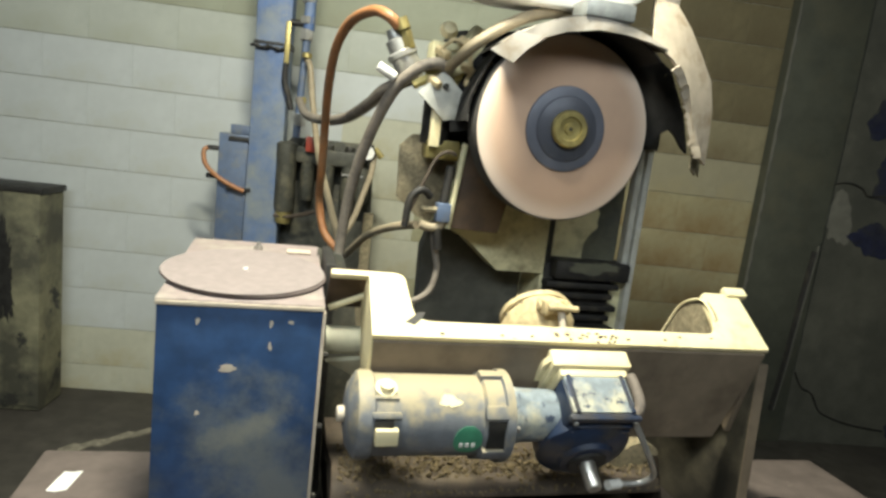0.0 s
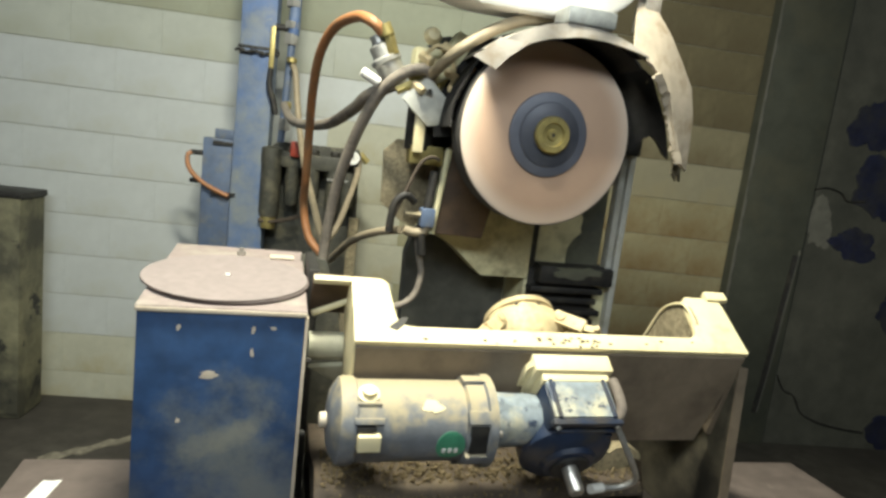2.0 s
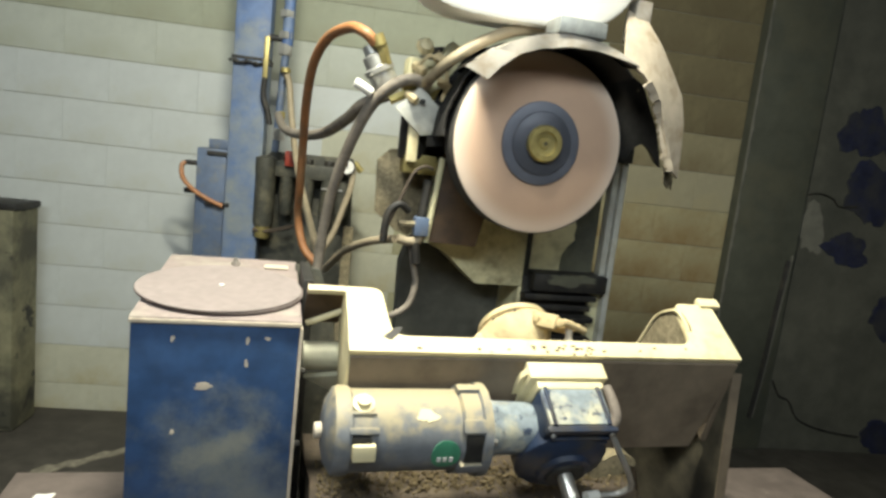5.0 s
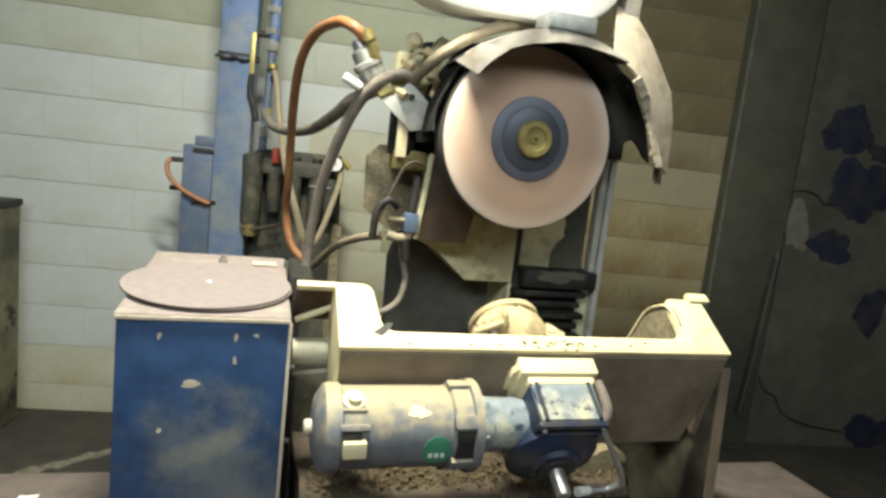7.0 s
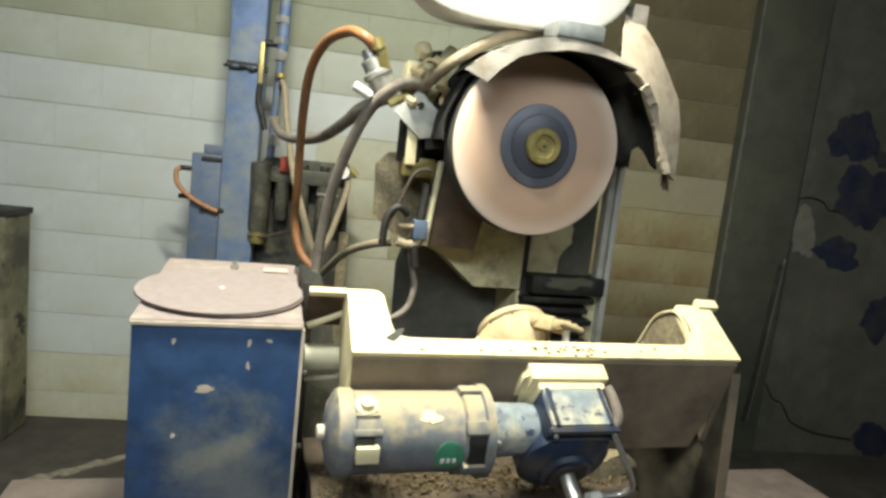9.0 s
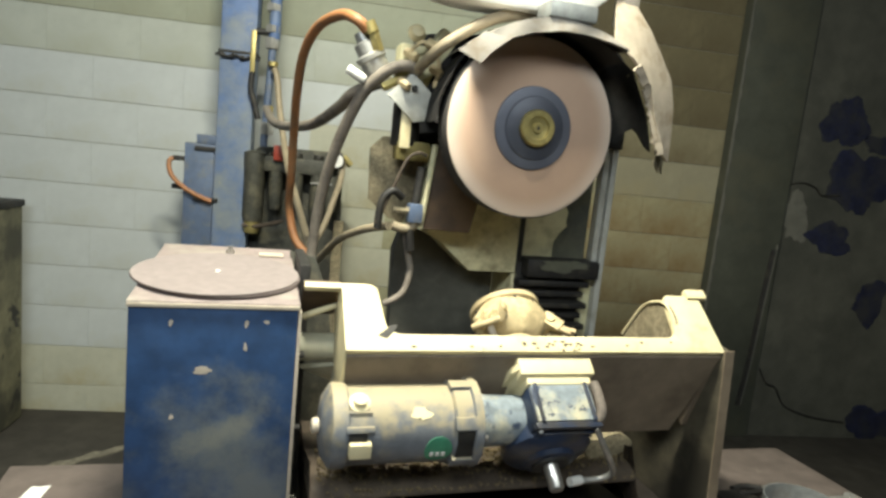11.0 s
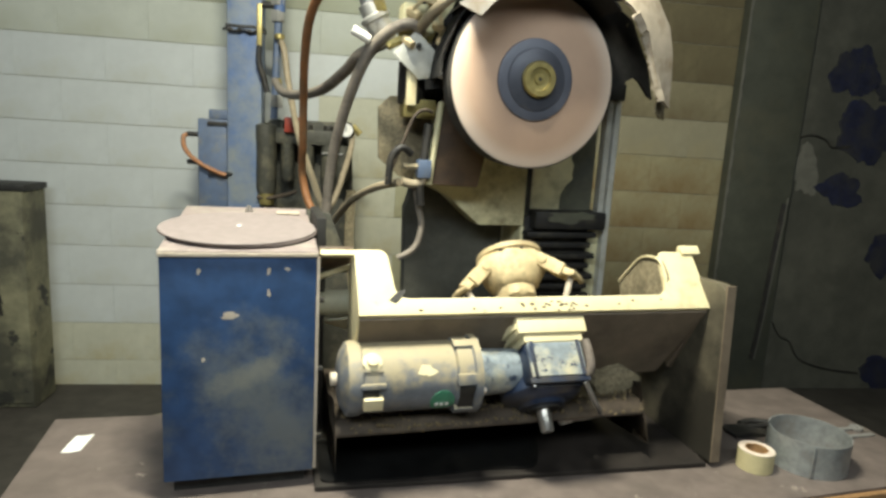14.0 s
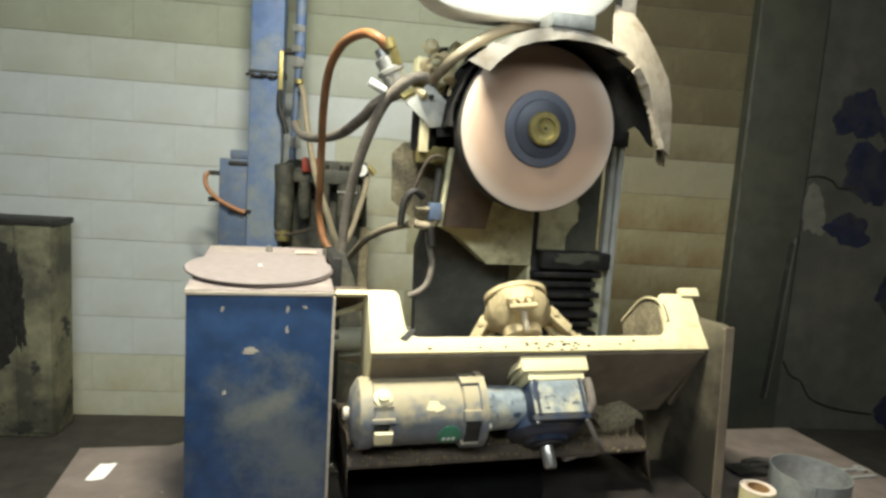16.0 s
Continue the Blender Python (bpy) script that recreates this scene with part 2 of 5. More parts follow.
def smeared(m, colour, cx, cz, rx, rz, most):
    """A ragged grey smear about one place on the sheet."""
    n, l = m.node_tree.nodes, m.node_tree.links
    bsdf = n["Principled BSDF"]
    old = bsdf.inputs["Base Color"].links[0].from_socket
    co = n.new("ShaderNodeTexCoord").outputs["Object"]
    mp = n.new("ShaderNodeMapping")
    mp.vector_type = "TEXTURE"
    mp.inputs["Location"].default_value, mp.inputs["Scale"].default_value = (cx, -0.2, cz), (rx, 1.0, rz)
    mp.inputs["Rotation"].default_value = (0, radians(-24), 0)
    l.new(co, mp.inputs["Vector"])
    ln = n.new("ShaderNodeVectorMath")
    ln.operation = "LENGTH"
    l.new(mp.outputs[0], ln.inputs[0])
    tx = n.new("ShaderNodeTexNoise")
    tx.inputs["Scale"].default_value, tx.inputs["Detail"].default_value, tx.inputs["Roughness"].default_value = 11, 9, 0.68
    l.new(co, tx.inputs["Vector"])
    ma = n.new("ShaderNodeMath")
    ma.operation = "MULTIPLY_ADD"
    ma.inputs[1].default_value = 2.6
    l.new(tx.outputs["Fac"], ma.inputs[0])
    l.new(ln.outputs["Value"], ma.inputs[2])
    mr = n.new("ShaderNodeMapRange")
    mr.interpolation_type = "SMOOTHSTEP"
    mr.inputs[1].default_value, mr.inputs[2].default_value, mr.inputs[3].default_value, mr.inputs[4].default_value = 1.35, 2.5, most, 0.0
    l.new(ma.outputs[0], mr.inputs[0])
    x = n.new("ShaderNodeMix")
    x.data_type = "RGBA"
    l.new(mr.outputs[0], x.inputs[0])
    l.new(old, x.inputs[6])
    x.inputs[7].default_value = (*colour, 1)
    l.new(x.outputs[2], bsdf.inputs["Base Color"])


smeared(BLUE, (0.165, 0.18, 0.175), 0.06, 0.14, 0.12, 0.23, 0.8)
smeared(BLUE, (0.26, 0.26, 0.21), 0.035, 0.24, 0.085, 0.026, 0.6)
GEAR_BLUE = mat("gearbox_blue_paint", (0.016, 0.028, 0.06), 0.4, vary=0.3, scale=6, dirt=(0.05, 0.045, 0.04), dirt_amount=0.55, dirt_scale=15.6, second=(0.55, 0.5, 0.38), second_amount=-0.12, second_scale=7, bump=0.12)
GEAR_TOP = mat("scuffed_pale_blue", (0.23, 0.27, 0.30), 0.4, vary=0.3, scale=12, dirt=(0.55, 0.5, 0.34), dirt_amount=0.45, dirt_scale=16, second=(0.04, 0.055, 0.09), second_amount=0.35, second_scale=22)
STEEL = mat("bright_steel", (0.6, 0.58, 0.54), 0.3, 0.85, vary=0.15, scale=12)
ALU = mat("grey_aluminium", (0.46, 0.46, 0.44), 0.4, 0.6, vary=0.15, scale=10, dirt=(0.28, 0.25, 0.2), dirt_amount=0.35, dirt_scale=20.8)
GALV = mat("galvanised_sheet", (0.34, 0.36, 0.36), 0.45, 0.55, vary=0.2, scale=14, dirt=(0.26, 0.25, 0.23), dirt_amount=0.4, dirt_scale=15.6)
TAPE_MAT = mat("masking_tape_paper", (0.50, 0.44, 0.25), 0.7, vary=0.1, scale=12)
TAPE_SIDE = mat("tape_roll_side", (0.62, 0.53, 0.45), 0.7, vary=0.15, scale=20)
PAPER = mat("white_paper", (0.78, 0.78, 0.74), 0.8, vary=0.08, scale=30)
LABEL_GREEN = mat("green_sticker", (0.06, 0.26, 0.15), 0.5, vary=0.2, scale=14)
WHITE = mat("white_enamel", (0.75, 0.74, 0.70), 0.4, vary=0.06)
RED = mat("red_plastic", (0.3, 0.045, 0.025), 0.5, vary=0.2)
BLACK = mat("black_rubber", (0.018, 0.017, 0.016), 0.6, vary=0.3, scale=10, dirt=(0.055, 0.048, 0.035), dirt_amount=0.35, dirt_scale=20.8)
HOSE_ORANGE = mat("orange_hose", (0.34, 0.15, 0.06), 0.5, vary=0.15, scale=14, dirt=(0.22, 0.14, 0.08), dirt_amount=0.4, dirt_scale=10)
HOSE_GREY = mat("grey_hose", (0.23, 0.20, 0.165), 0.65, vary=0.15, scale=12, dirt=(0.1, 0.085, 0.07), dirt_amount=0.4, dirt_scale=20.8)
HOSE_TAN = mat("tan_hose", (0.30, 0.25, 0.17), 0.6, vary=0.15, scale=12)
CARTON = mat("stained_box_paint", (0.21, 0.2, 0.125), 0.8, vary=0.2, scale=4, dirt=(0.04, 0.04, 0.032), dirt_amount=0.7, dirt_scale=3, second=(0.03, 0.03, 0.025), second_amount=0.3, second_scale=5, bump=0.4)
GRIT = mat("grinding_grit", (0.15, 0.115, 0.062), 0.95, vary=0.5, scale=60, bump=0.6, bump_scale=200)
CAKED = mat("caked_grit", (0.26, 0.22, 0.14), 0.9, vary=0.4, scale=30, dirt=(0.12, 0.1, 0.06), dirt_amount=0.5, dirt_scale=14, bump=0.6, bump_scale=120)
GRIMY = mat("grimy_green_grey", (0.06, 0.06, 0.048), 0.6, vary=0.3, scale=9, dirt=(0.17, 0.155, 0.105), dirt_amount=0.4, dirt_scale=12)
BREATHER = mat("dusty_grey_brown_pipe", (0.15, 0.125, 0.105), 0.7, vary=0.25, scale=20, dirt=(0.25, 0.21, 0.15), dirt_amount=0.4, dirt_scale=25)
CHUCK = mat("chuck_cream", (0.60, 0.485, 0.28), 0.6, vary=0.25, scale=14, dirt=(0.36, 0.28, 0.16), dirt_amount=0.4, dirt_scale=14)
TUBE_GLOW = glow("lit_tube", (1.0, 0.95, 0.85), 6.0)

# ---- mesh tools ----


def box(cx, cy, cz, sx, sy, sz, bev=0.0, bm=None, m=I4):
    b = bmesh.new()
    bmesh.ops.create_cube(b, size=1.0, matrix=Matrix.Translation((cx, cy, cz)) @ Matrix.Diagonal((sx, sy, sz, 1)))
    if bev:
        bmesh.ops.bevel(b, geom=b.edges[:], offset=bev, segments=2, affect="EDGES", profile=0.6)
    return join(bm, b, m)


def join(bm, b, m=I4):
    b.transform(m)
    if bm is None:
        return b
    me = bpy.data.meshes.new("tmp")
    b.to_mesh(me)
    bm.from_mesh(me)
    bpy.data.meshes.remove(me)
    b.free()
    return bm


def rod(p, q, r, r2=None, seg=20, bm=None, bev=0.0):
    p, q = Vector(p), Vector(q)
    d = q - p
    b = bmesh.new()
    bmesh.ops.create_cone(b, cap_ends=True, segments=seg, radius1=r, radius2=r if r2 is None else r2, depth=d.length)
    if bev:
        rim = [e for e in b.edges if abs(e.verts[0].co.z - e.verts[1].co.z) < 1e-6]
        bmesh.ops.bevel(b, geom=rim, offset=bev, segments=2, affect="EDGES", profile=0.5)
    turn = Vector((0, 0, 1)).rotation_difference(d.normalized()).to_matrix().to_4x4()
    return join(bm, b, Matrix.Translation((p + q) / 2) @ turn)


def lathe(profile, p, axis, seg=48, bm=None):
    """Turns (radius, along) pairs about an axis through p."""
    b = bmesh.new()
    rings = []
    for r, z in profile:
        if r < 1e-5:
            rings.append([b.verts.new((0, 0, z))])
        else:
            rings.append([b.verts.new((r * math.cos(2 * math.pi * k / seg), r * math.sin(2 * math.pi * k / seg), z)) for k in range(seg)])
    for a, c in zip(rings, rings[1:]):
        for k in range(seg):
            j = (k + 1) % seg
            f = [a[k % len(a)], a[j % len(a)], c[j % len(c)], c[k % len(c)]]
            f = list(dict.fromkeys(f))
            if len(f) > 2:
                b.faces.new(f)
    bmesh.ops.recalc_face_normals(b, faces=b.faces[:])
    turn = Vector((0, 0, 1)).rotation_difference(Vector(axis).normalized()).to_matrix().to_4x4()
    return join(bm, b, Matrix.Translation(p) @ turn)


def smooth_line(pts, n=8):
    pts = [Vector(p) for p in pts]
    out = []
    for i in range(len(pts) - 1):
        a, b, c, d = pts[max(i - 1, 0)], pts[i], pts[i + 1], pts[min(i + 2, len(pts) - 1)]
        for k in range(n):
            t = k / n
            out.append(0.5 * (2 * b + (c - a) * t + (2 * a - 5 * b + 4 * c - d) * t * t + (3 * b - a - 3 * c + d) * t**3))
    return out + [pts[-1]]


def tube(pts, r, seg=12, bm=None, smooth=True):
    line = smooth_line(pts) if smooth else [Vector(p) for p in pts]
    b = bmesh.new()
    prev, rings = None, []
    for i, p in enumerate(line):
        d = (line[min(i + 1, len(line) - 1)] - line[max(i - 1, 0)]).normalized()
        if prev is None:
            side = d.orthogonal().normalized()
        else:
            side = (prev - d * prev.dot(d)).normalized()
        prev = side
        up = d.cross(side)
        rings.append([b.verts.new(p + r * (math.cos(2 * math.pi * k / seg) * side + math.sin(2 * math.pi * k / seg) * up)) for k in range(seg)])
    for a, c in zip(rings, rings[1:]):
        for k in range(seg):
            b.faces.new((a[k], a[(k + 1) % seg], c[(k + 1) % seg], c[k]))
    b.faces.new(rings[0][::-1])
    b.faces.new(rings[-1])
    bmesh.ops.recalc_face_normals(b, faces=b.faces[:])
    return join(bm, b)


def prism(pts, depth, m, bev=0.0, bm=None):
    """An outline in x, y pulled along +z by depth, laid by m."""
    b = bmesh.new()
    f = b.faces.new([b.verts.new((x, y, 0)) for x, y in pts])
    r = bmesh.ops.extrude_face_region(b, geom=[f])
    bmesh.ops.translate(b, verts=[v for v in r["geom"] if isinstance(v, bmesh.types.BMVert)], vec=(0, 0, depth))
    bmesh.ops.recalc_face_normals(b, faces=b.faces[:])
    if bev:
        bmesh.ops.bevel(b, geom=b.edges[:], offset=bev, segments=2, affect="EDGES", profile=0.6)
    return join(bm, b, m)


def rounded(pts, radii, n=6):
    """A polygon with its corners rounded by the given radii."""
    out = []
    k = len(pts)
    for i in range(k):
        p, a, c, r = Vector(pts[i]), Vector(pts[i - 1]), Vector(pts[(i + 1) % k]), radii[i]
        if r <= 0:
            out.append(tuple(p))
            continue
        s, e = p + (a - p).normalized() * r, p + (c - p).normalized() * r
        for j in range(n + 1):
            t = j / n
            out.append(tuple((1 - t) ** 2 * s + 2 * t * (1 - t) * p + t * t * e))
    return out


# planes for prism(): outline x, y -> u, z with thickness towards the back; -> v, z with thickness to the right
def facing(v):
    return Matrix(((1, 0, 0, 0), (0, 0, 1, v), (0, 1, 0, 0), (0, 0, 0, 1)))


def sideways(u):
    return Matrix(((0, 0, 1, u), (1, 0, 0, 0), (0, 1, 0, 0), (0, 0, 0, 1)))


def thing(name, base, label, category, m=M, group="", kind=""):
    ob = new(name)
    ob.empty_display_size = 0.05
    ob.matrix_basis = m @ Matrix.Translation(base)
    BASE[ob] = Vector(base)
    return tagged(ob, label, category, group, kind)


def part(name, bm, material, parent, label="", flat=False, kind=""):
    root = parent
    while root not in BASE:
        root = root.parent
    bm.transform(Matrix.Translation(-BASE[root]))
    me = bpy.data.meshes.new(name)
    bm.to_mesh(me)
    bm.free()
    if not flat:
        for p in me.polygons:
            p.use_smooth = True
        me.set_sharp_from_angle(angle=radians(38))
    me.materials.append(material)
    ob = new(name, me)
    ob.parent = parent
    return tagged(ob, label, kind=kind)


def solid(name, bm, material, label, category, m=I4, kind="", group="", flat=False):
    """A thing of one mesh, its geometry given in the axes m, with its origin at its base."""
    co = [v.co for v in bm.verts]
    base = Vector((sum(c.x for c in co) / len(co), sum(c.y for c in co) / len(co), min(c.z for c in co)))
    bm.transform(Matrix.Translation(-base))
    me = bpy.data.meshes.new(name)
    bm.to_mesh(me)
    bm.free()
    if not flat:
        for p in me.polygons:
            p.use_smooth = True
        me.set_sharp_from_angle(angle=radians(38))
    me.materials.append(material)
    ob = new(name, me)
    ob.matrix_basis = m @ Matrix.Translation(base)
    return tagged(ob, label, category, group, kind)


# ---- the room ----
COURSE, FIRST, BLOCK = 0.203, 0.137, 0.406
WX0, WX1 = -3.4, 1.84
wall_north = solid("wall_north", box((WX0 + WX1) / 2, 0.1032, 1.7, WX1 - WX0, 0.2, 3.4), MORTAR, "painted concrete block wall behind the machine", "wall", kind="structure", flat=True)
floor = solid("floor", box(0.2, -3.2, -0.05, 7.6, 7.0, 0.1), FLOOR, "dark oil-stained concrete floor", "floor", kind="structure", flat=True)
solid("ceiling", box(0.2, -3.2, 3.45, 7.6, 7.0, 0.1), HALL, "plain dark hall ceiling", "ceiling", kind="structure", flat=True)
solid("wall_south", box(0.2, -6.8, 1.7, 7.6, 0.2, 3.4), HALL, "plain hall wall", "wall", kind="structure", flat=True)
solid("wall_west", box(-3.5, -3.2, 1.7, 0.2, 7.0, 3.4), HALL, "plain hall wall", "wall", kind="structure", flat=True)
solid("wall_east", box(4.1, -3.2, 1.7, 0.2, 7.0, 3.4), DARK_WALL, "dark hall wall", "wall", kind="structure", flat=True)

# dark pier beside the blocks, and the peeling plaster beyond it
b = box(2.04, 0.03, 1.7, 0.40, 0.2, 3.4, 0.01)
solid("wall_pier", b, PIER, "dark green-grey painted concrete pier", "pier", kind="structure")
solid("wall_northeast", box(3.16, 0.06, 1.7, 1.82, 0.2, 3.4), DARK_WALL, "dark plaster wall with peeling blue paint", "wall", kind="structure", flat=True)


def blob(cx, cz, rx, rz, seed, y, n=28, thick=0.006, jag=0.0):
    rnd = random.Random(seed)
    ph = [rnd.uniform(0, 6.28) for _ in range(4)]
    pts = []
    for k in range(n):
        a = 2 * math.pi * k / n
        r = 1 + 0.16 * math.sin(2 * a + ph[0]) + 0.12 * math.sin(3 * a + ph[1]) + 0.09 * math.sin(5 * a + ph[2]) + 0.05 * math.sin(9 * a + ph[3]) + rnd.uniform(-jag, jag)
        pts.append((cx + rx * r * math.cos(a), cz + rz * r * math.sin(a)))
    return prism(pts, thick, facing(y))


rj = random.Random(17)
ragged = [(1.842 + rj.uniform(-0.004, 0.006), 0.1 + 0.035 * k) for k in range(90)]
solid("pier_edge", prism([(1.831, 0.1)] + ragged + [(1.831, 0.1 + 0.035 * 89)], 0.006, facing(-0.0785)), PLASTER, "ragged pale mortar along the pier's edge", "mortar edge", kind="structure", flat=True)
northeast = bpy.data.objects["wall_northeast"]


def on_wall(name, bm, material, label):
    bm.transform(Matrix.Translation(-northeast.matrix_basis.translation))
    me = bpy.data.meshes.new(name)
    bm.to_mesh(me)
    bm.free()
    me.materials.append(material)
    ob = new(name, me)
    ob.parent = northeast
    return tagged(ob, label)


for i, (cx, cz, rx, rz) in enumerate(((2.54, 1.88, 0.13, 0.15), (2.71, 1.56, 0.2, 0.19), (2.57, 1.22, 0.15, 0.085), (2.92, 0.86, 0.11, 0.12), (3.09, 0.1, 0.16, 0.12), (2.80, 1.78, 0.1, 0.06))):
    on_wall("paint_patch", blob(cx, cz, rx, rz, i + 3, -0.0435, 60, 0.005, 0.06), BLUE_PATCH, "flaking dark blue paint patch")
for pts in (((2.24, 1.50), (2.33, 1.52), (2.42, 1.50), (2.47, 1.46), (2.58, 1.47)), ((2.27, 0.42), (2.33, 0.33), (2.4, 0.3), (2.47, 0.2), (2.58, 0.15), (2.72, 0.12), (2.9, 0.1))):
    on_wall("crack", tube([(x, -0.042, z) for x, z in pts], 0.006, 5), STEEL_DARK, "dark crack in the plaster")
on_wall("gap", tube([(2.145, -0.071, 0.2), (2.167, -0.071, 0.47), (2.184, -0.071, 0.83), (2.203, -0.071, 1.13)], 0.016, 6), BLACK, "dark open gap in the plaster")
on_wall("plaster_edge", tube([(2.163, -0.071, 0.2), (2.186, -0.071, 0.47), (2.204, -0.071, 0.83), (2.224, -0.071, 1.16)], 0.007, 6, smooth=False), PLASTER, "pale broken plaster edge")
on_wall("plaster_patch", blob(2.33, 1.32, 0.08, 0.14, 61, -0.0425, 50, 0.004, 0.08), PLASTER, "bare grey plaster patch")

# pale worn strip on the floor in front of the wall
rs = random.Random(8)
strip = [(-1.44 + 0.035 * k, -0.60 + 0.76 * 0.035 * k + rs.uniform(-0.018, 0.018)) for k in range(17)]
outline = strip + [(x + 0.01, y - 0.03 - rs.uniform(0, 0.05)) for x, y in reversed(strip)]
solid("floor_patch", prism(outline, 0.004, Matrix.Translation((0, 0, 0.0))), FLOOR_PALE, "pale worn strip of broken floor paint", "floor patch", kind="structure", flat=True)

# ---- stained metal box by the wall ----
cab = thing("storage_bin", (-2.1, -0.18, 0), "rust-stained dark metal bin against the block wall", "bin", I4)
part("body", box(-2.115, -0.185, 0.522, 0.86, 0.2, 1.036, 0.012), CARTON, cab)
part("rim", box(-2.115, -0.185, 1.05, 0.875, 0.215, 0.03, 0.006), STEEL_DARK, cab, "dark folded rim")
part("front_frame", box(-1.765, -0.2885, 0.532, 0.155, 0.012, 1.005, 0.004), CARTON, cab, "yellow-stained pale frame strip")
part("front_patch", blob(-2.16, 0.63, 0.33, 0.36, 21, -0.2895, 110, 0.004, 0.05), STEEL_DARK, cab, "black oil stain on the front sheet")
part("strip_stain", blob(-1.835, 0.66, 0.035, 0.20, 33, -0.2975, 70, 0.003, 0.25), STEEL_DARK, cab, "black stain creeping over the frame")

# ---- blue post with its cabinet, pipe and air unit ----
post = thing("steel_post", (-0.705, -0.4, 0), "worn blue painted square steel post", "post", I4)
part("shaft", box(-0.699, -0.4, 1.7, 0.146, 0.10, 3.4, 0.012), BLUE_POST, post)
part("foot_plate", box(-0.705, -0.4, 0.008, 0.24, 0.22, 0.016, 0.003), STEEL_DARK, post)
chain = bmesh.new()
for k in range(9):
    x = -0.785 + 0.02 * k
    chain = rod((x, -0.462, 1.775 + 0.006 * math.sin(k * 1.9)), (x + 0.017, -0.462, 1.775 + 0.006 * math.sin(k * 1.9 + 1.9)), 0.010 if k % 2 else 0.006, seg=8, bm=chain)
part("strap_chain", chain, STEEL_DARK, post, "dark chain strapped round the post")
part("strap_band", box(-0.699, -0.4, 1.795, 0.154, 0.108, 0.012, 0.002), STEEL_DARK, post)

panel = thing("electrical_cabinet", (-0.84, -0.36, 0.9), "grey-blue switch cabinet fixed beside the post", "cabinet", I4)
part("body", box(-0.835, -0.37, 1.14, 0.128, 0.12, 0.53, 0.008), BLUE_GREY, panel)
part("door", box(-0.835, -0.434, 1.14, 0.118, 0.008, 0.50, 0.003), BLUE_GREY, panel)
part("top_box", box(-0.81, -0.385, 1.425, 0.085, 0.09, 0.04, 0.005), BLUE_GREY, panel, "small grey-blue box on the cabinet")
part("hinge_strip", box(-0.81, -0.44, 1.385, 0.09, 0.012, 0.018, 0.002), STEEL_DARK, panel)
for z in (1.335, 1.215):
    part("cable_gland", rod((-0.90, -0.42, z), (-0.945, -0.42, z), 0.011, seg=10), BLACK, panel)
part("cable", tube([(-0.94, -0.42, 1.335), (-0.957, -0.43, 1.32), (-0.945, -0.45, 1.27), (-0.90, -0.46, 1.225), (-0.84, -0.46, 1.19), (-0.775, -0.46, 1.165)], 0.010), HOSE_ORANGE, panel, "brown looped cable")
part("cable_clip", box(-0.80, -0.452, 1.172, 0.10, 0.016, 0.014, 0.002, m=I4), BLACK, panel)

pipe = thing("air_pipe", (-0.56, -0.5, 1.4), "blue and brass compressed air drop pipe with a valve", "pipe", I4)
part("riser", rod((-0.553, -0.47, 1.86), (-0.548, -0.47, 3.4), 0.023, seg=18), BLUE_POST, pipe)
part("lower_pipe", rod((-0.572, -0.47, 1.42), (-0.556, -0.47, 1.86), 0.016, seg=16), BLUE_GREY, pipe)
for z, r, h in ((1.97, 0.031, 0.03), (1.885, 0.030, 0.03), (1.82, 0.029, 0.045), (1.56, 0.022, 0.03), (1.47, 0.026, 0.05)):
    part("coupling", rod((-0.56, -0.47, z), (-0.56, -0.47, z + h), r, seg=6, bev=0.003), ALU if r > 0.025 else BRASS, pipe)
part("valve_body", rod((-0.625, -0.47, 1.885), (-0.535, -0.47, 1.885), 0.014, seg=10), STEEL_DARK, pipe)
part("valve_lever", box(-0.632, -0.485, 1.80, 0.02, 0.012, 0.17, 0.004), BRASS, pipe, "yellow brass lever")
part("drain_hose", tube([(-0.632, -0.48, 1.72), (-0.634, -0.48, 1.65), (-0.615, -0.48, 1.59), (-0.60, -0.48, 1.53)], 0.012), BLACK, pipe)
part("gland_ring", lathe([(0.012, 0), (0.021, 0.004), (0.021, 0.02), (0.012, 0.024)], (-0.548, -0.50, 1.745), (0, 0, 1), 14), BRASS, pipe)

frl = thing("air_service_unit", (-0.43, -0.42, 1.0), "grimy compressed air filter and regulator unit with a dial gauge", "air regulator", I4)
part("back_plate", prism([(-0.655, 1.36), (-0.60, 1.42), (-0.24, 1.425), (-0.225, 1.08), (-0.245, 0.7), (-0.60, 0.7), (-0.655, 1.0)], 0.02, facing(-0.36)), GRIMY, frl)
part("filter_bowl", lathe([(0, 0), (0.036, 0.006), (0.043, 0.03), (0.043, 0.23), (0.046, 0.25), (0.046, 0.3), (0.02, 0.31), (0, 0.31)], (-0.605, -0.45, 1.09), (0, 0, 1), 24), GRIMY, frl)
part("drain_cup", lathe([(0, 0), (0.03, 0), (0.034, 0.02), (0.034, 0.05), (0, 0.05)], (-0.605, -0.45, 1.045), (0, 0, 1), 18), BRASS, frl)
part("regulator_body", box(-0.43, -0.44, 1.35, 0.27, 0.07, 0.065, 0.008), GRIMY, frl)
for x, h in ((-0.515, 0.17), (-0.43, 0.13), (-0.34, 0.20), (-0.275, 0.16)):
    part("bowl", lathe([(0, 0), (0.022, 0.005), (0.03, 0.03), (0.03, h), (0, h)], (x, -0.445, 1.32 - h), (0, 0, 1), 18), GRIMY, frl)
    part("cap", rod((x, -0.445, 1.38), (x, -0.445, 1.405), 0.022, seg=12, bev=0.003), STEEL_DARK, frl)
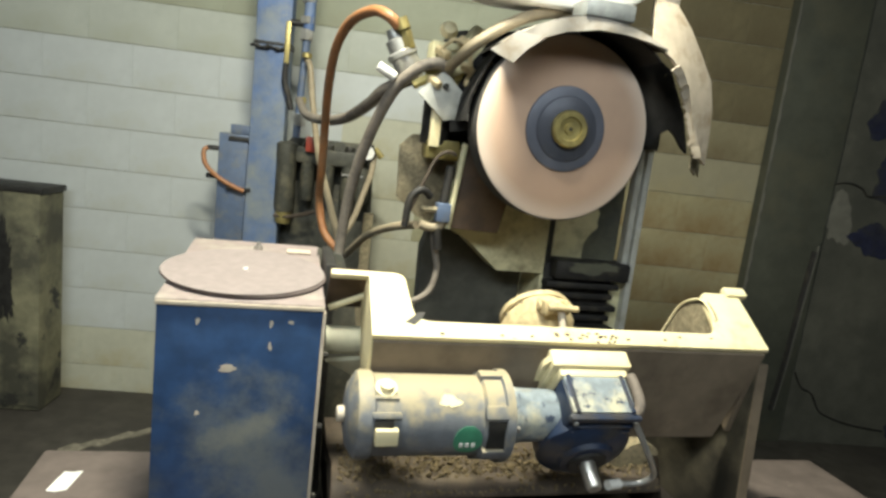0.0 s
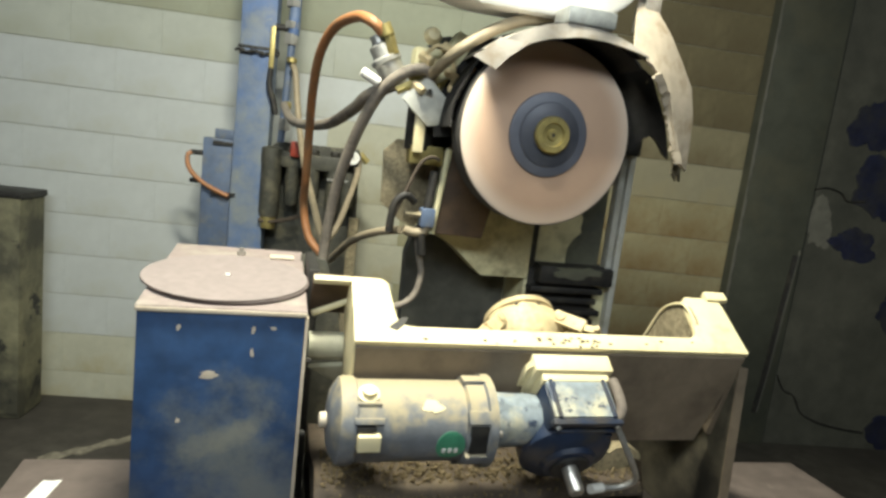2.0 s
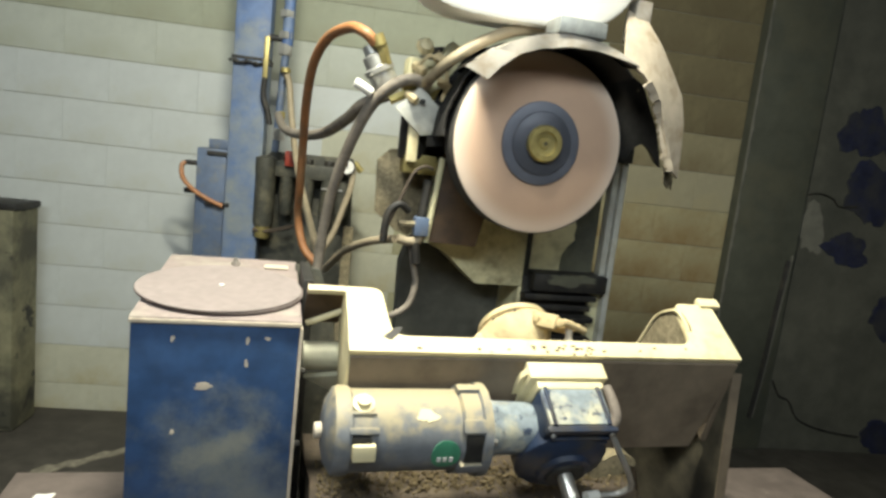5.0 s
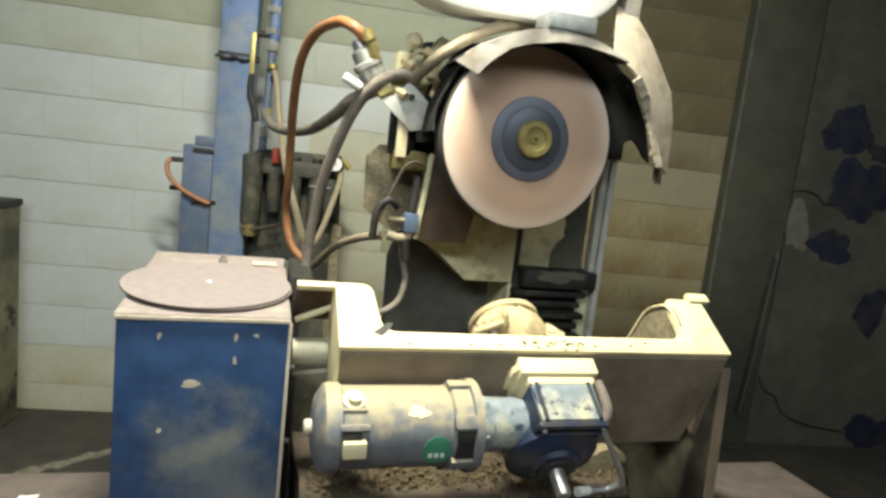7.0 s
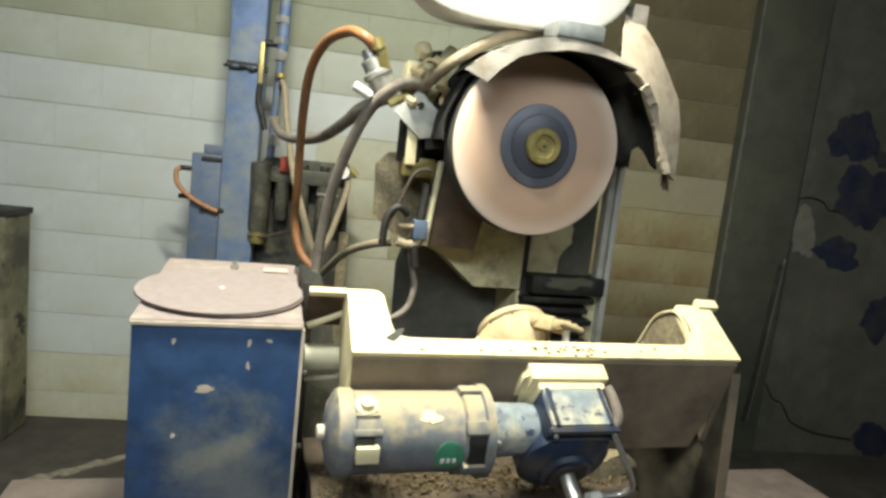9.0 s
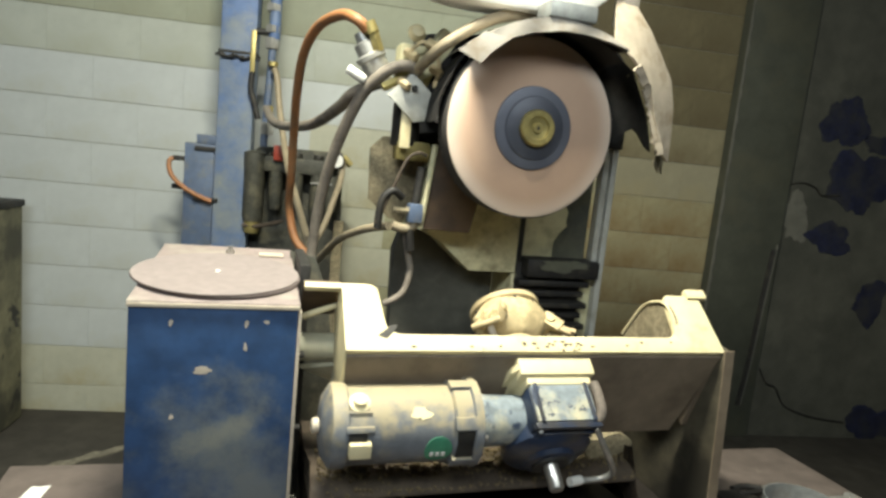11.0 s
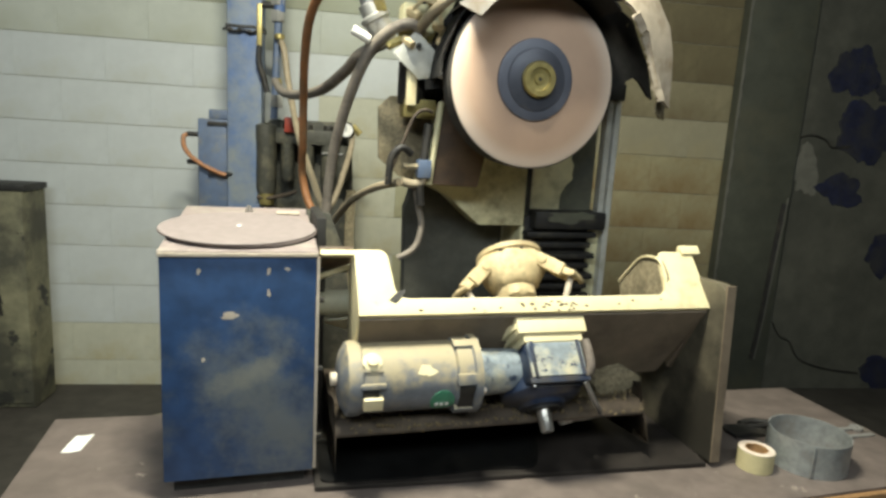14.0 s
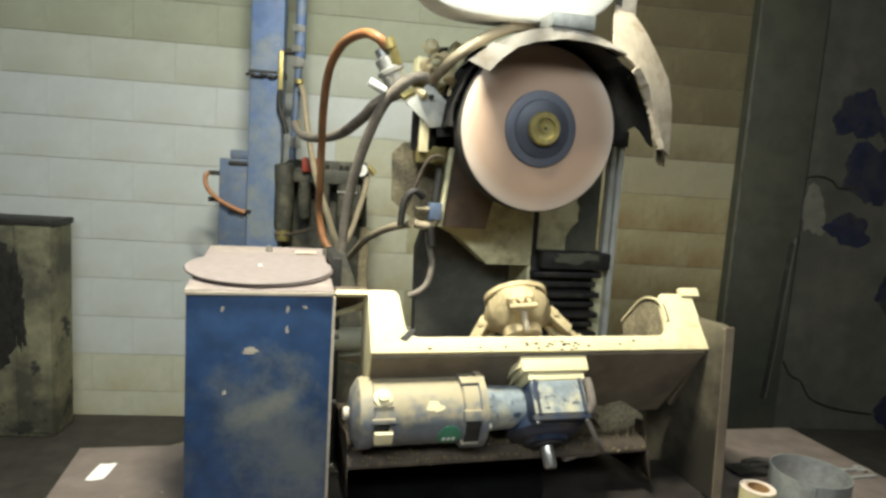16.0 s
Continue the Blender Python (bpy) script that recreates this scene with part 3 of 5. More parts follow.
part("red_block", box(-0.49, -0.475, 1.398, 0.07, 0.05, 0.065, 0.006), RED, frl, "red plastic shut-off block")
dial = part("gauge", lathe([(0, 0), (0.031, 0), (0.034, 0.006), (0.034, 0.022), (0.030, 0.024), (0.030, 0.018), (0, 0.018)], (-0.262, -0.485, 1.39), (0, -1, 0), 28), STEEL_DARK, frl)
part("dial_face", rod((-0.262, -0.503, 1.39), (-0.262, -0.505, 1.39), 0.029, seg=28), WHITE, dial, "white dial face")
part("dial_needle", box(-0.262, -0.507, 1.396, 0.004, 0.002, 0.024), BLACK, dial)
part("gauge_fitting", rod((-0.235, -0.46, 1.41), (-0.20, -0.46, 1.375), 0.014, seg=8), BRASS, frl)
part("clip_bar", box(-0.32, -0.48, 1.285, 0.09, 0.008, 0.008), ALU, frl)
part("stand_leg", box(-0.235, -0.40, 0.56, 0.045, 0.05, 1.12, 0.005), CAKED, frl, "pale green stained upright")
part("cross_pipe", tube([(-0.64, -0.47, 1.08), (-0.60, -0.475, 1.075), (-0.53, -0.475, 1.09), (-0.47, -0.47, 1.11)], 0.009), RUST, frl)

# ---- bench ----
bench = thing("workbench", (0.13, -0.13, 0), "brown-grey topped steel workbench", "workbench")
part("top", prism([(-0.838, -0.42), (1.10, -0.42), (1.10, 0.075), (-0.845, 0.165)], 0.012, Matrix.Translation((0, 0, 0.693)), 0.002), TABLE, bench)
part("front_rail", box(0.13, -0.428, 0.66, 1.93, 0.014, 0.08, 0.003), BENCH_WOOD, bench, "orange-brown wooden front edge")
part("back_rail", box(0.13, 0.04, 0.66, 1.85, 0.03, 0.062, 0.003), STEEL_DARK, bench)
for u in (-0.78, 1.04):
    for v in (-0.38, 0.02):
        part("leg", box(u, v, 0.345, 0.06, 0.06, 0.69, 0.004), STEEL_DARK, bench)
base = solid("base_plate", prism([(-0.30, -0.228), (0.532, -0.283), (0.60, 0.06), (-0.54, 0.06), (-0.54, -0.10), (-0.30, -0.10)], 0.010, Matrix.Translation((0, 0, 0.706)), 0.002), OILY, "oil-blackened steel base plate on the bench", "base plate", M)

# ---- blue control box with abrasive discs on its lid ----
slope = 0.066
cb = thing("control_box", (-0.435, 0.0, 0.706), "scuffed dark blue sheet metal control box on the bench", "control box")
part("plinth", box(-0.435, 0.005, 0.722, 0.235, 0.36, 0.034), STEEL_DARK, cb)
shell = bmesh.new()
shell = box(-0.4345, 0.002, 0.94, 0.258, 0.394, 0.40, 0.004, shell)
for v in shell.verts:
    if v.co.z > 1.0:
        v.co.z += slope * (v.co.y + 0.2) + 0.006
part("body", shell, BLUE_GREY, cb, "grey-blue folded side sheets")
fp = part("front_panel", box(-0.4345, -0.2, 0.949, 0.262, 0.006, 0.42, 0.002), BLUE, cb, "dark blue front panel with grey scuffs")
lid = bmesh.new()
lid = box(-0.4345, 0.0, 1.160, 0.268, 0.408, 0.008, 0.002, lid)
for v in lid.verts:
    v.co.z += slope * (v.co.y + 0.2)
part("lid", lid, LID, cb, "dusty pinkish-grey lid")
part("lid_edge", box(-0.4345, -0.2055, 1.1575, 0.266, 0.004, 0.007, 0.001), LID_EDGE, cb, "pale chipped front lip")
part("side_edge", box(-0.3005, -0.19, 0.945, 0.006, 0.02, 0.41, 0.001), LID_EDGE, cb, "pale worn side edge")
for z in (1.07, 0.935, 0.80):
    part("screw", rod((-0.298, -0.185, z), (-0.288, -0.185, z), 0.006, seg=8), STEEL_DARK, cb)
for du, z, w, h in ((-0.068, 1.128, 0.006, 0.012), (0.048, 1.128, 0.006, 0.014), (0.08, 1.132, 0.01, 0.006), (0.048, 1.088, 0.006, 0.014), (-0.062, 0.968, 0.008, 0.007)):
    part("scratch", blob(-0.4345 + du, z, w / 2, h / 2, int(z * 1000), -0.2037, 12, 0.0012), LID_EDGE, fp, "bare scratch in the paint")
part("scratch", blob(-0.452, 1.048, 0.015, 0.006, 77, -0.2037, 22, 0.0012), LID_EDGE, fp, "large bare chip in the paint")

TOPZ = 1.165 + slope * 0.16


def disc_at(u, v, z, r, name, label, tilt=slope):
    d = thing(name, (u, v, z), label, "abrasive disc", group="abrasive discs on the box")
    a = Vector((0, -tilt, 1))
    part("backing", lathe([(0, 0), (r, 0), (r, 0.0018), (0, 0.0018)], (u, v, z), a, 72), ABRASIVE_EDGE, d, "dark backing")
    part("grit_face", lathe([(0.006, 0.002), (r - 0.001, 0.002), (r - 0.001, 0.0032), (0.006, 0.0032), (0.006, 0.002)], (u, v, z), a, 72), ABRASIVE, d)
    return d


disc_at(-0.437, -0.052, TOPZ + 0.001, 0.143, "abrasive_disc", "brown abrasive disc lying under another on the lid")
disc_at(-0.443, -0.048, TOPZ + 0.0046, 0.147, "abrasive_disc", "pinkish-brown abrasive disc lying on the box lid")
solid("rivet", lathe([(0, 0), (0.005, 0), (0.004, 0.003), (0, 0.004)], (-0.443, -0.048, TOPZ + 0.0081), (0, 0, 1), 12), WHITE, "small white rivet in the disc's centre", "rivet", M)
solid("hex_nut", rod((-0.43, 0.135, 1.187), (-0.43, 0.135, 1.196), 0.010, seg=6, bm=rod((-0.43, 0.135, 1.196), (-0.43, 0.135, 1.203), 0.005, seg=10)), STEEL, "steel nut and stud on the dusty lid", "nut", M)
solid("scrap_card", box(-0.345, 0.135, 1.1885, 0.05, 0.035, 0.003, m=I4), LID_EDGE, "pale scrap of card on the lid", "card", M)

# ---- right-hand bearing plate and left-hand bracket of the cradle ----
rp = thing("bearing_plate", (0.55, -0.1, 0.716), "steel bearing plate standing on the base, dark with oil and painted shade", "bearing plate")
shape = rounded([(-0.285, 0.716), (0.05, 0.716), (0.05, 1.05), (-0.10, 1.10), (-0.262, 1.108)], [0, 0, 0.02, 0.02, 0.03])
part("plate", prism(shape, 0.024, sideways(0.538), 0.003), PLATE, rp)
part("front_edge", prism(rounded([(-0.2875, 0.718), (-0.283, 0.718), (-0.26, 1.106), (-0.265, 1.106)], [0, 0, 0, 0]), 0.022, sideways(0.539)), CREAM_GRIME_SHADE, rp, "paler worn front edge")
part("bearing_boss", lathe([(0.05, 0), (0.05, 0.02), (0.03, 0.03), (0, 0.03)], (0.544, -0.06, 1.02), (1, 0, 0), 28), CREAM_GRIME_SHADE, rp)
lb = thing("support_bracket", (-0.27, 0.02, 0.716), "oil-blackened steel support bracket beside the control box", "bracket")
part("upright", box(-0.285, 0.04, 0.96, 0.02, 0.2, 0.49, 0.003), STEEL_DARK, lb)
part("grit_sheet", prism([(-0.305, 0.73), (-0.19, 0.73), (-0.195, 0.95), (-0.215, 1.10), (-0.25, 1.19), (-0.305, 1.20)], 0.01, facing(0.125), 0.002), GRIMY, lb, "sheet caked with dark brown grit")
part("foot", box(-0.285, 0.04, 0.722, 0.06, 0.22, 0.012, 0.002), STEEL_DARK, lb)

# ---- tilting cradle with motor, gearbox and rotary chuck ----
PIVOT = (0.165, 0.106, 1.315)
C = Matrix.Translation((0.15, -0.28, 1.141)) @ pose(0, 0, 0, 35, 0, 0)
cradle = thing("tilting_cradle", PIVOT, "cream painted cradle with a motor that tilts below the wheel", "machine cradle")


def cpart(name, bm, material, parent, label="", flat=False, kind=""):
    bm.transform(C)
    return part(name, bm, material, parent, label, flat, kind)


U = [(-0.378, 0.0), (0.392, 0.0), (0.392, 0.14), (0.305, 0.14), (0.292, 0.034), (-0.302, 0.034), (-0.314, 0.14), (-0.378, 0.14)]
part_U = rounded(U, [0, 0, 0.004, 0.012, 0.028, 0.028, 0.02, 0.004])
cpart("top_flange", prism(part_U, 0.012, Matrix.Translation((0, 0, -0.012)), 0.002), CREAM, cradle)
cpart("left_wing", box(-0.41, 0.134, -0.006, 0.066, 0.012, 0.012, 0.002), CREAM, cradle)
cpart("wing_sheet", box(-0.41, 0.150, -0.062, 0.066, 0.006, 0.10, 0.001), BROWN, cradle, "dark maroon back sheet")
cpart("wing_brace", tube([(-0.438, 0.129, -0.094), (-0.372, 0.140, -0.066)], 0.006, 8, smooth=False), CREAM, cradle)
cpart("trunnion", rod((-0.44, 0.095, -0.145), (-0.372, 0.095, -0.145), 0.026, seg=22), CREAM_PALE, cradle, "pale green-cream trunnion tube")
cpart("wing_gusset", prism([(-0.437, -0.175), (-0.372, -0.165), (-0.372, -0.225)], 0.01, facing(0.065), 0.002), CREAM_PALE, cradle)
cpart("right_tab", box(0.385, 0.142, 0.0, 0.05, 0.022, 0.014, 0.003), CREAM, cradle)
face = bmesh.new()
q = [(-0.375, -0.004, -0.013), (0.388, -0.004, -0.013), (0.352, -0.072, -0.204), (-0.365, -0.072, -0.204)]
vs = [face.verts.new(p) for p in q] + [face.verts.new((x, y + 0.01, z + 0.002)) for x, y, z in q]
for f in ((0, 1, 2, 3), (7, 6, 5, 4), (0, 4, 5, 1), (1, 5, 6, 2), (2, 6, 7, 3), (3, 7, 4, 0)):
    face.faces.new([vs[k] for k in f])
bmesh.ops.recalc_face_normals(face, faces=face.faces[:])
# down-facing apron and right cheek: their shade is in the darker cream
cpart("front_apron", face, CREAM_GRIME_SHADE, cradle, "grimy cream front apron with its shade painted in")
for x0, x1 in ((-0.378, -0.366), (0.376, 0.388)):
    cpart("end_cheek", prism([(0.0, -0.012), (0.14, -0.012), (0.14, -0.09), (-0.05, -0.19), (-0.068, -0.19)], x1 - x0, sideways(x0), 0.001), CREAM_GRIME_SHADE if x0 > 0 else CREAM, cradle)
lug = rounded([(0.03, -0.016), (0.075, 0.004), (0.122, 0.003), (0.160, -0.055), (0.15, -0.175), (0.03, -0.2)], [0.004, 0.01, 0.024, 0.03, 0.02, 0.004])
cpart("inner_cheek", prism(lug, 0.008, sideways(0.302), 0.002), CAKED, cradle, "inner cheek caked with grey-brown grit")
cpart("cheek_edge", tube([(0.300, y, z_) for y, z_ in lug[7:31]], 0.003, 8, smooth=False), CREAM, cradle)
chips = random.Random(5)
for k in range(26):
    x, y = (chips.gauss(0.02, 0.06), chips.uniform(0.002, 0.022)) if k < 19 else (chips.uniform(-0.3, 0.3), chips.uniform(0.002, 0.03))
    cpart("chip", prism([(x + chips.uniform(0.002, 0.006) * math.cos(a_), y + chips.uniform(0.001, 0.003) * math.sin(a_)) for a_ in (0, 1, 2.1, 3.1, 4.2, 5.3)], 0.0012, Matrix.Translation((0, 0, -0.0002))), RUST, cradle)
cpart("gouge", prism([(-0.32, 0.03), (-0.297, 0.05), (-0.285, 0.052), (-0.29, 0.04), (-0.306, 0.024)], 0.0015, I4), STEEL_DARK, cradle)

# flanges under the front bar, then the worm gearbox
AX, AZ = 0.004, -0.122
cpart("mount_flange", box(0.010, -0.022, -0.085, 0.150, 0.034, 0.146, 0.003), CREAM, cradle)
cpart("flange_rib", prism([(-0.064, -0.014), (-0.064, -0.16), (-0.078, -0.14), (-0.074, -0.03)], 0.012, facing(-0.028)), CREAM, cradle)
cpart("spacer_plate", box(0.011, -0.047, -0.085, 0.130, 0.018, 0.132, 0.006), CREAM, cradle)
gear = cpart("gearbox", box(0.008, -0.0925, -0.09, 0.122, 0.077, 0.135, 0.010), GEAR_BLUE, cradle, "dark blue worm gearbox")
cpart("top_cover", box(0.008, -0.091, -0.0215, 0.116, 0.068, 0.006, 0.002), GEAR_TOP, gear, "scuffed pale blue top cover")
for sx in (-0.042, 0.058):
    cpart("edge_rib", box(sx, -0.091, -0.02, 0.006, 0.073, 0.012, 0.002), GEAR_BLUE, gear)
for k in range(5):
    cpart("cooling_fin", box(0.011, -0.134, -0.045 - 0.014 * k, 0.11, 0.012, 0.005, 0.001), GEAR_BLUE, gear)
cpart("front_lip", box(0.008, -0.132, -0.026, 0.128, 0.012, 0.014, 0.003), GEAR_BLUE, gear)
for sx in (-0.046, 0.063):
    cpart("lip_bolt", rod((sx, -0.136, -0.030), (sx, -0.142, -0.030), 0.0042, seg=6), ALU, gear)
cpart("side_knob", tube([(0.064, -0.126, -0.030), (0.071, -0.120, -0.020), (0.074, -0.108, -0.014), (0.075, -0.085, -0.012), (0.074, -0.058, -0.012)], 0.0095, 10), BREATHER, gear, "grit-caked bent breather pipe")
cpart("output_hub", lathe([(0.08, 0), (0.083, 0.01), (0.083, 0.046), (0.072, 0.056), (0.05, 0.062), (0.046, 0.07), (0.036, 0.072), (0.030, 0.066), (0.0, 0.066)], (AX, -0.09, AZ), (0, -1, 0), 40), GEAR_BLUE, gear)
cpart("oil_seal", lathe([(0.016, 0), (0.034, 0), (0.034, 0.008), (0.016, 0.008), (0.016, 0)], (AX, -0.158, AZ), (0, -1, 0), 28), BLACK, gear)
cpart("output_shaft", lathe([(0, 0), (0.014, 0), (0.014, 0.056), (0.011, 0.06), (0, 0.06)], (AX, -0.15, AZ), (0, -1, 0), 24), STEEL, gear, "bright steel shaft end")
cpart("torque_rod", tube([(0.066, -0.136, -0.035), (0.100, -0.162, -0.08), (0.135, -0.17, -0.13), (0.15, -0.172, -0.162), (0.138, -0.172, -0.185), (0.11, -0.172, -0.19), (0.09, -0.172, -0.188)], 0.0055, 10), ALU, gear, "bent grey rod")
cpart("rod_end", rod((0.096, -0.171, -0.19), (0.068, -0.176, -0.184), 0.009, seg=10), WHITE, gear, "white rod end")

MY, MZ, MR = -0.085, -0.098, 0.066
motor = cpart("motor", lathe([(0, 0), (MR - 0.012, 0), (MR, 0.004), (MR, 0.245), (0, 0.245)], (-0.396, MY, MZ), (1, 0, 0), 40), MOTOR, cradle, "dusty grey electric motor")
cpart("end_bell", lathe([(0, -0.012), (0.03, -0.012), (0.05, -0.008), (MR + 0.003, 0.004), (MR + 0.005, 0.012), (MR + 0.004, 0.028), (MR + 0.001, 0.031)], (-0.401, MY, MZ), (1, 0, 0), 40), MOTOR, motor)
cpart("front_bell", lathe([(MR, 0), (MR + 0.006, 0.004), (MR + 0.006, 0.034), (MR + 0.012, 0.036), (MR + 0.012, 0.05), (0.04, 0.052)], (-0.195, MY, MZ), (1, 0, 0), 40), MOTOR, motor)


def on_motor(x, phi, out, sx, st, sr, bev=0.002):
    """A block on the motor's skin: along, round and outwards, at the angle phi about its axis."""
    m_ = Matrix.Translation((x, MY, MZ)) @ pose(0, 0, 0, phi - 90, 0, 0) @ Matrix.Translation((0, 0, MR + out))
    return box(0, 0, 0, sx, st, sr, bev, m=m_)


for phi in (60, 118, 176, 236, 300):
    cpart("bell_lug", on_motor(-0.174, phi, 0.006, 0.044, 0.022, 0.012, 0.003), MOTOR, motor)
cpart("tail_cap", rod((-0.411, MY, MZ), (-0.425, MY, MZ), 0.013, seg=16, bev=0.003), LID_EDGE, motor, "pale tail cap")
ph = radians(84)
cpart("grease_plug", lathe([(0, 0), (0.018, 0), (0.018, 0.003), (0.011, 0.004), (0.011, 0.012), (0, 0.013)], (-0.354, MY + MR * math.cos(ph), MZ + MR * math.sin(ph)), (0, math.cos(ph), math.sin(ph)), 18), CREAM, motor, "cream round plug")
cpart("plug_strip", on_motor(-0.354, 99, 0.002, 0.04, 0.005, 0.004, 0.001), MOTOR, motor)
cpart("brush_cover", on_motor(-0.354, 122, 0.004, 0.046, 0.010, 0.010), MOTOR, motor)
cpart("brush_cover_pad", on_motor(-0.358, 133, 0.003, 0.03, 0.012, 0.008), STEEL_DARK, motor)
cpart("name_plate", on_motor(-0.354, 147, 0.007, 0.036, 0.026, 0.016, 0.003), CREAM, motor, "blank pale terminal cover")
cpart("junction_block", on_motor(-0.174, 147, 0.001, 0.034, 0.046, 0.010, 0.002), STEEL_DARK, motor)
stick = bmesh.new()
rows_s = []
for k in range(13):
    a_ = radians(136 + 45 * k / 12)
    half = 0.024 * math.sqrt(max(0.06, 1 - ((k - 6) / 6.2) ** 2))
    rows_s.append([stick.verts.new((-0.220 + s * half, MY + r_s * math.cos(a_), MZ + r_s * math.sin(a_))) for r_s in (MR - 0.001, MR + 0.0012) for s in (-1, 1)])
for p, q_ in zip(rows_s, rows_s[1:]):
    for i, j in ((0, 1), (1, 3), (3, 2), (2, 0)):
        stick.faces.new((p[i], p[j], q_[j], q_[i]))
for p in (rows_s[0], rows_s[-1]):
    stick.faces.new((p[0], p[1], p[3], p[2]))
bmesh.ops.recalc_face_normals(stick, faces=stick.faces[:])
cpart("sticker", stick, LABEL_GREEN, motor, "round green sticker with pale marks")
# irregular cream patch on top of the motor
lab = blob(0, 0, 0.016, 0.011, 16, 0.0, 40, 0.0014, 0.12)
lab.transform(Matrix.Translation((-0.252, MY, MZ)) @ pose(0, 0, 0, 12, 0, 0) @ Matrix.Translation((0, 0, MR + 0.0005)) @ pose(0, 0, 0, -90, 0, 0))
cpart("cream_patch", lab, CREAM, motor, "irregular cream patch")
for dx in (-0.231, -0.221, -0.211):
    cpart("sticker_mark", on_motor(dx, 164, 0.0015, 0.006, 0.008, 0.003, 0.0), WHITE, motor)
cpart("adapter", lathe([(0.050, 0), (0.050, 0.012), (0.046, 0.03), (0.044, 0.10), (0, 0.10)], (-0.146, MY, MZ), (1, 0, 0), 32), GEAR_TOP, motor, "scuffed pale blue adapter housing")
for a in (40, 140, 220, 320):
    cpart("bell_bolt", rod((-0.146, MY + 0.066 * math.cos(radians(a)), MZ + 0.066 * math.sin(radians(a))), (-0.136, MY + 0.066 * math.cos(radians(a)), MZ + 0.066 * math.sin(radians(a))), 0.006, seg=6), STEEL, motor)

# rotary chuck, a part that turns on the cradle
chuck = new("rotary_chuck")
chuck.parent = cradle
tagged(chuck, "dusty cream rotary chuck with three clamps")
CHUCK_AT = Matrix.Translation(-Vector(PIVOT)) @ C @ Matrix.Translation((0.046, 0.237, -0.228)) @ Matrix.Scale(0.92, 4)
chuck.matrix_basis = CHUCK_AT


def kpart(name, bm, material, label=""):
    me = bpy.data.meshes.new(name)
    bm.to_mesh(me)
    bm.free()
    for p in me.polygons:
        p.use_smooth = True
    me.set_sharp_from_angle(angle=radians(40))
    me.materials.append(material)
    ob = new(name, me)
    ob.parent = chuck
    return tagged(ob, label)


kpart("face_plate", lathe([(0, 0), (0.086, 0), (0.09, 0.003), (0.09, 0.016), (0.086, 0.018), (0.03, 0.019), (0, 0.019)], (0, 0, 0), (0, 1, 0), 56), CHUCK)
body = lathe([(0.070, -0.001), (0.074, 0.012), (0.072, 0.035), (0.066, 0.06), (0.058, 0.078), (0.05, 0.088), (0.046, 0.09), (0.045, 0.115), (0.038, 0.122), (0, 0.123)], (0, 0, 0), (0, -1, 0), 60)
for v in body.verts:
    a_ = math.atan2(v.co.z, v.co.x)
    lobe = 0.5 + 0.5 * math.cos(3 * (a_ - math.pi / 2))
    swell = max(0.0, 1 - abs(-v.co.y - 0.04) / 0.05)
    f_ = 1.17 + 0.34 * lobe ** 2 * swell + 0.07 * noise.noise(v.co * 40) + 0.04 * noise.noise(v.co * 110)
    v.co.x, v.co.z = v.co.x * f_, v.co.z * f_
# thin brown ring: grime plus the plate's own shade as colour
kpart("plate_face", lathe([(0.02, 0), (0.084, 0), (0.083, 0.002), (0.02, 0.002), (0.02, 0)], (0, 0.0005, 0), (0, -1, 0), 48), CREAM_GRIME_SHADE, "brown front of the plate, grime and painted shade")
kpart("casting", body, CHUCK, "rough cream casting held on the plate")


def along_arm(r0, d0, r1, d1, side, w, h, R_, bm=None, bev=0.004):
    """A bar in one arm's plane, from (radius, distance before the plate) to the same, set aside by side."""
    p, q_ = Vector((side, -d0, r0)), Vector((side, -d1, r1))
    ang = math.atan2(q_.z - p.z, q_.y - p.y)
    return box(0, 0, 0, w, (q_ - p).length, h, bev, bm, R_ @ Matrix.Translation((p + q_) / 2) @ Matrix.Rotation(ang, 4, "X"))


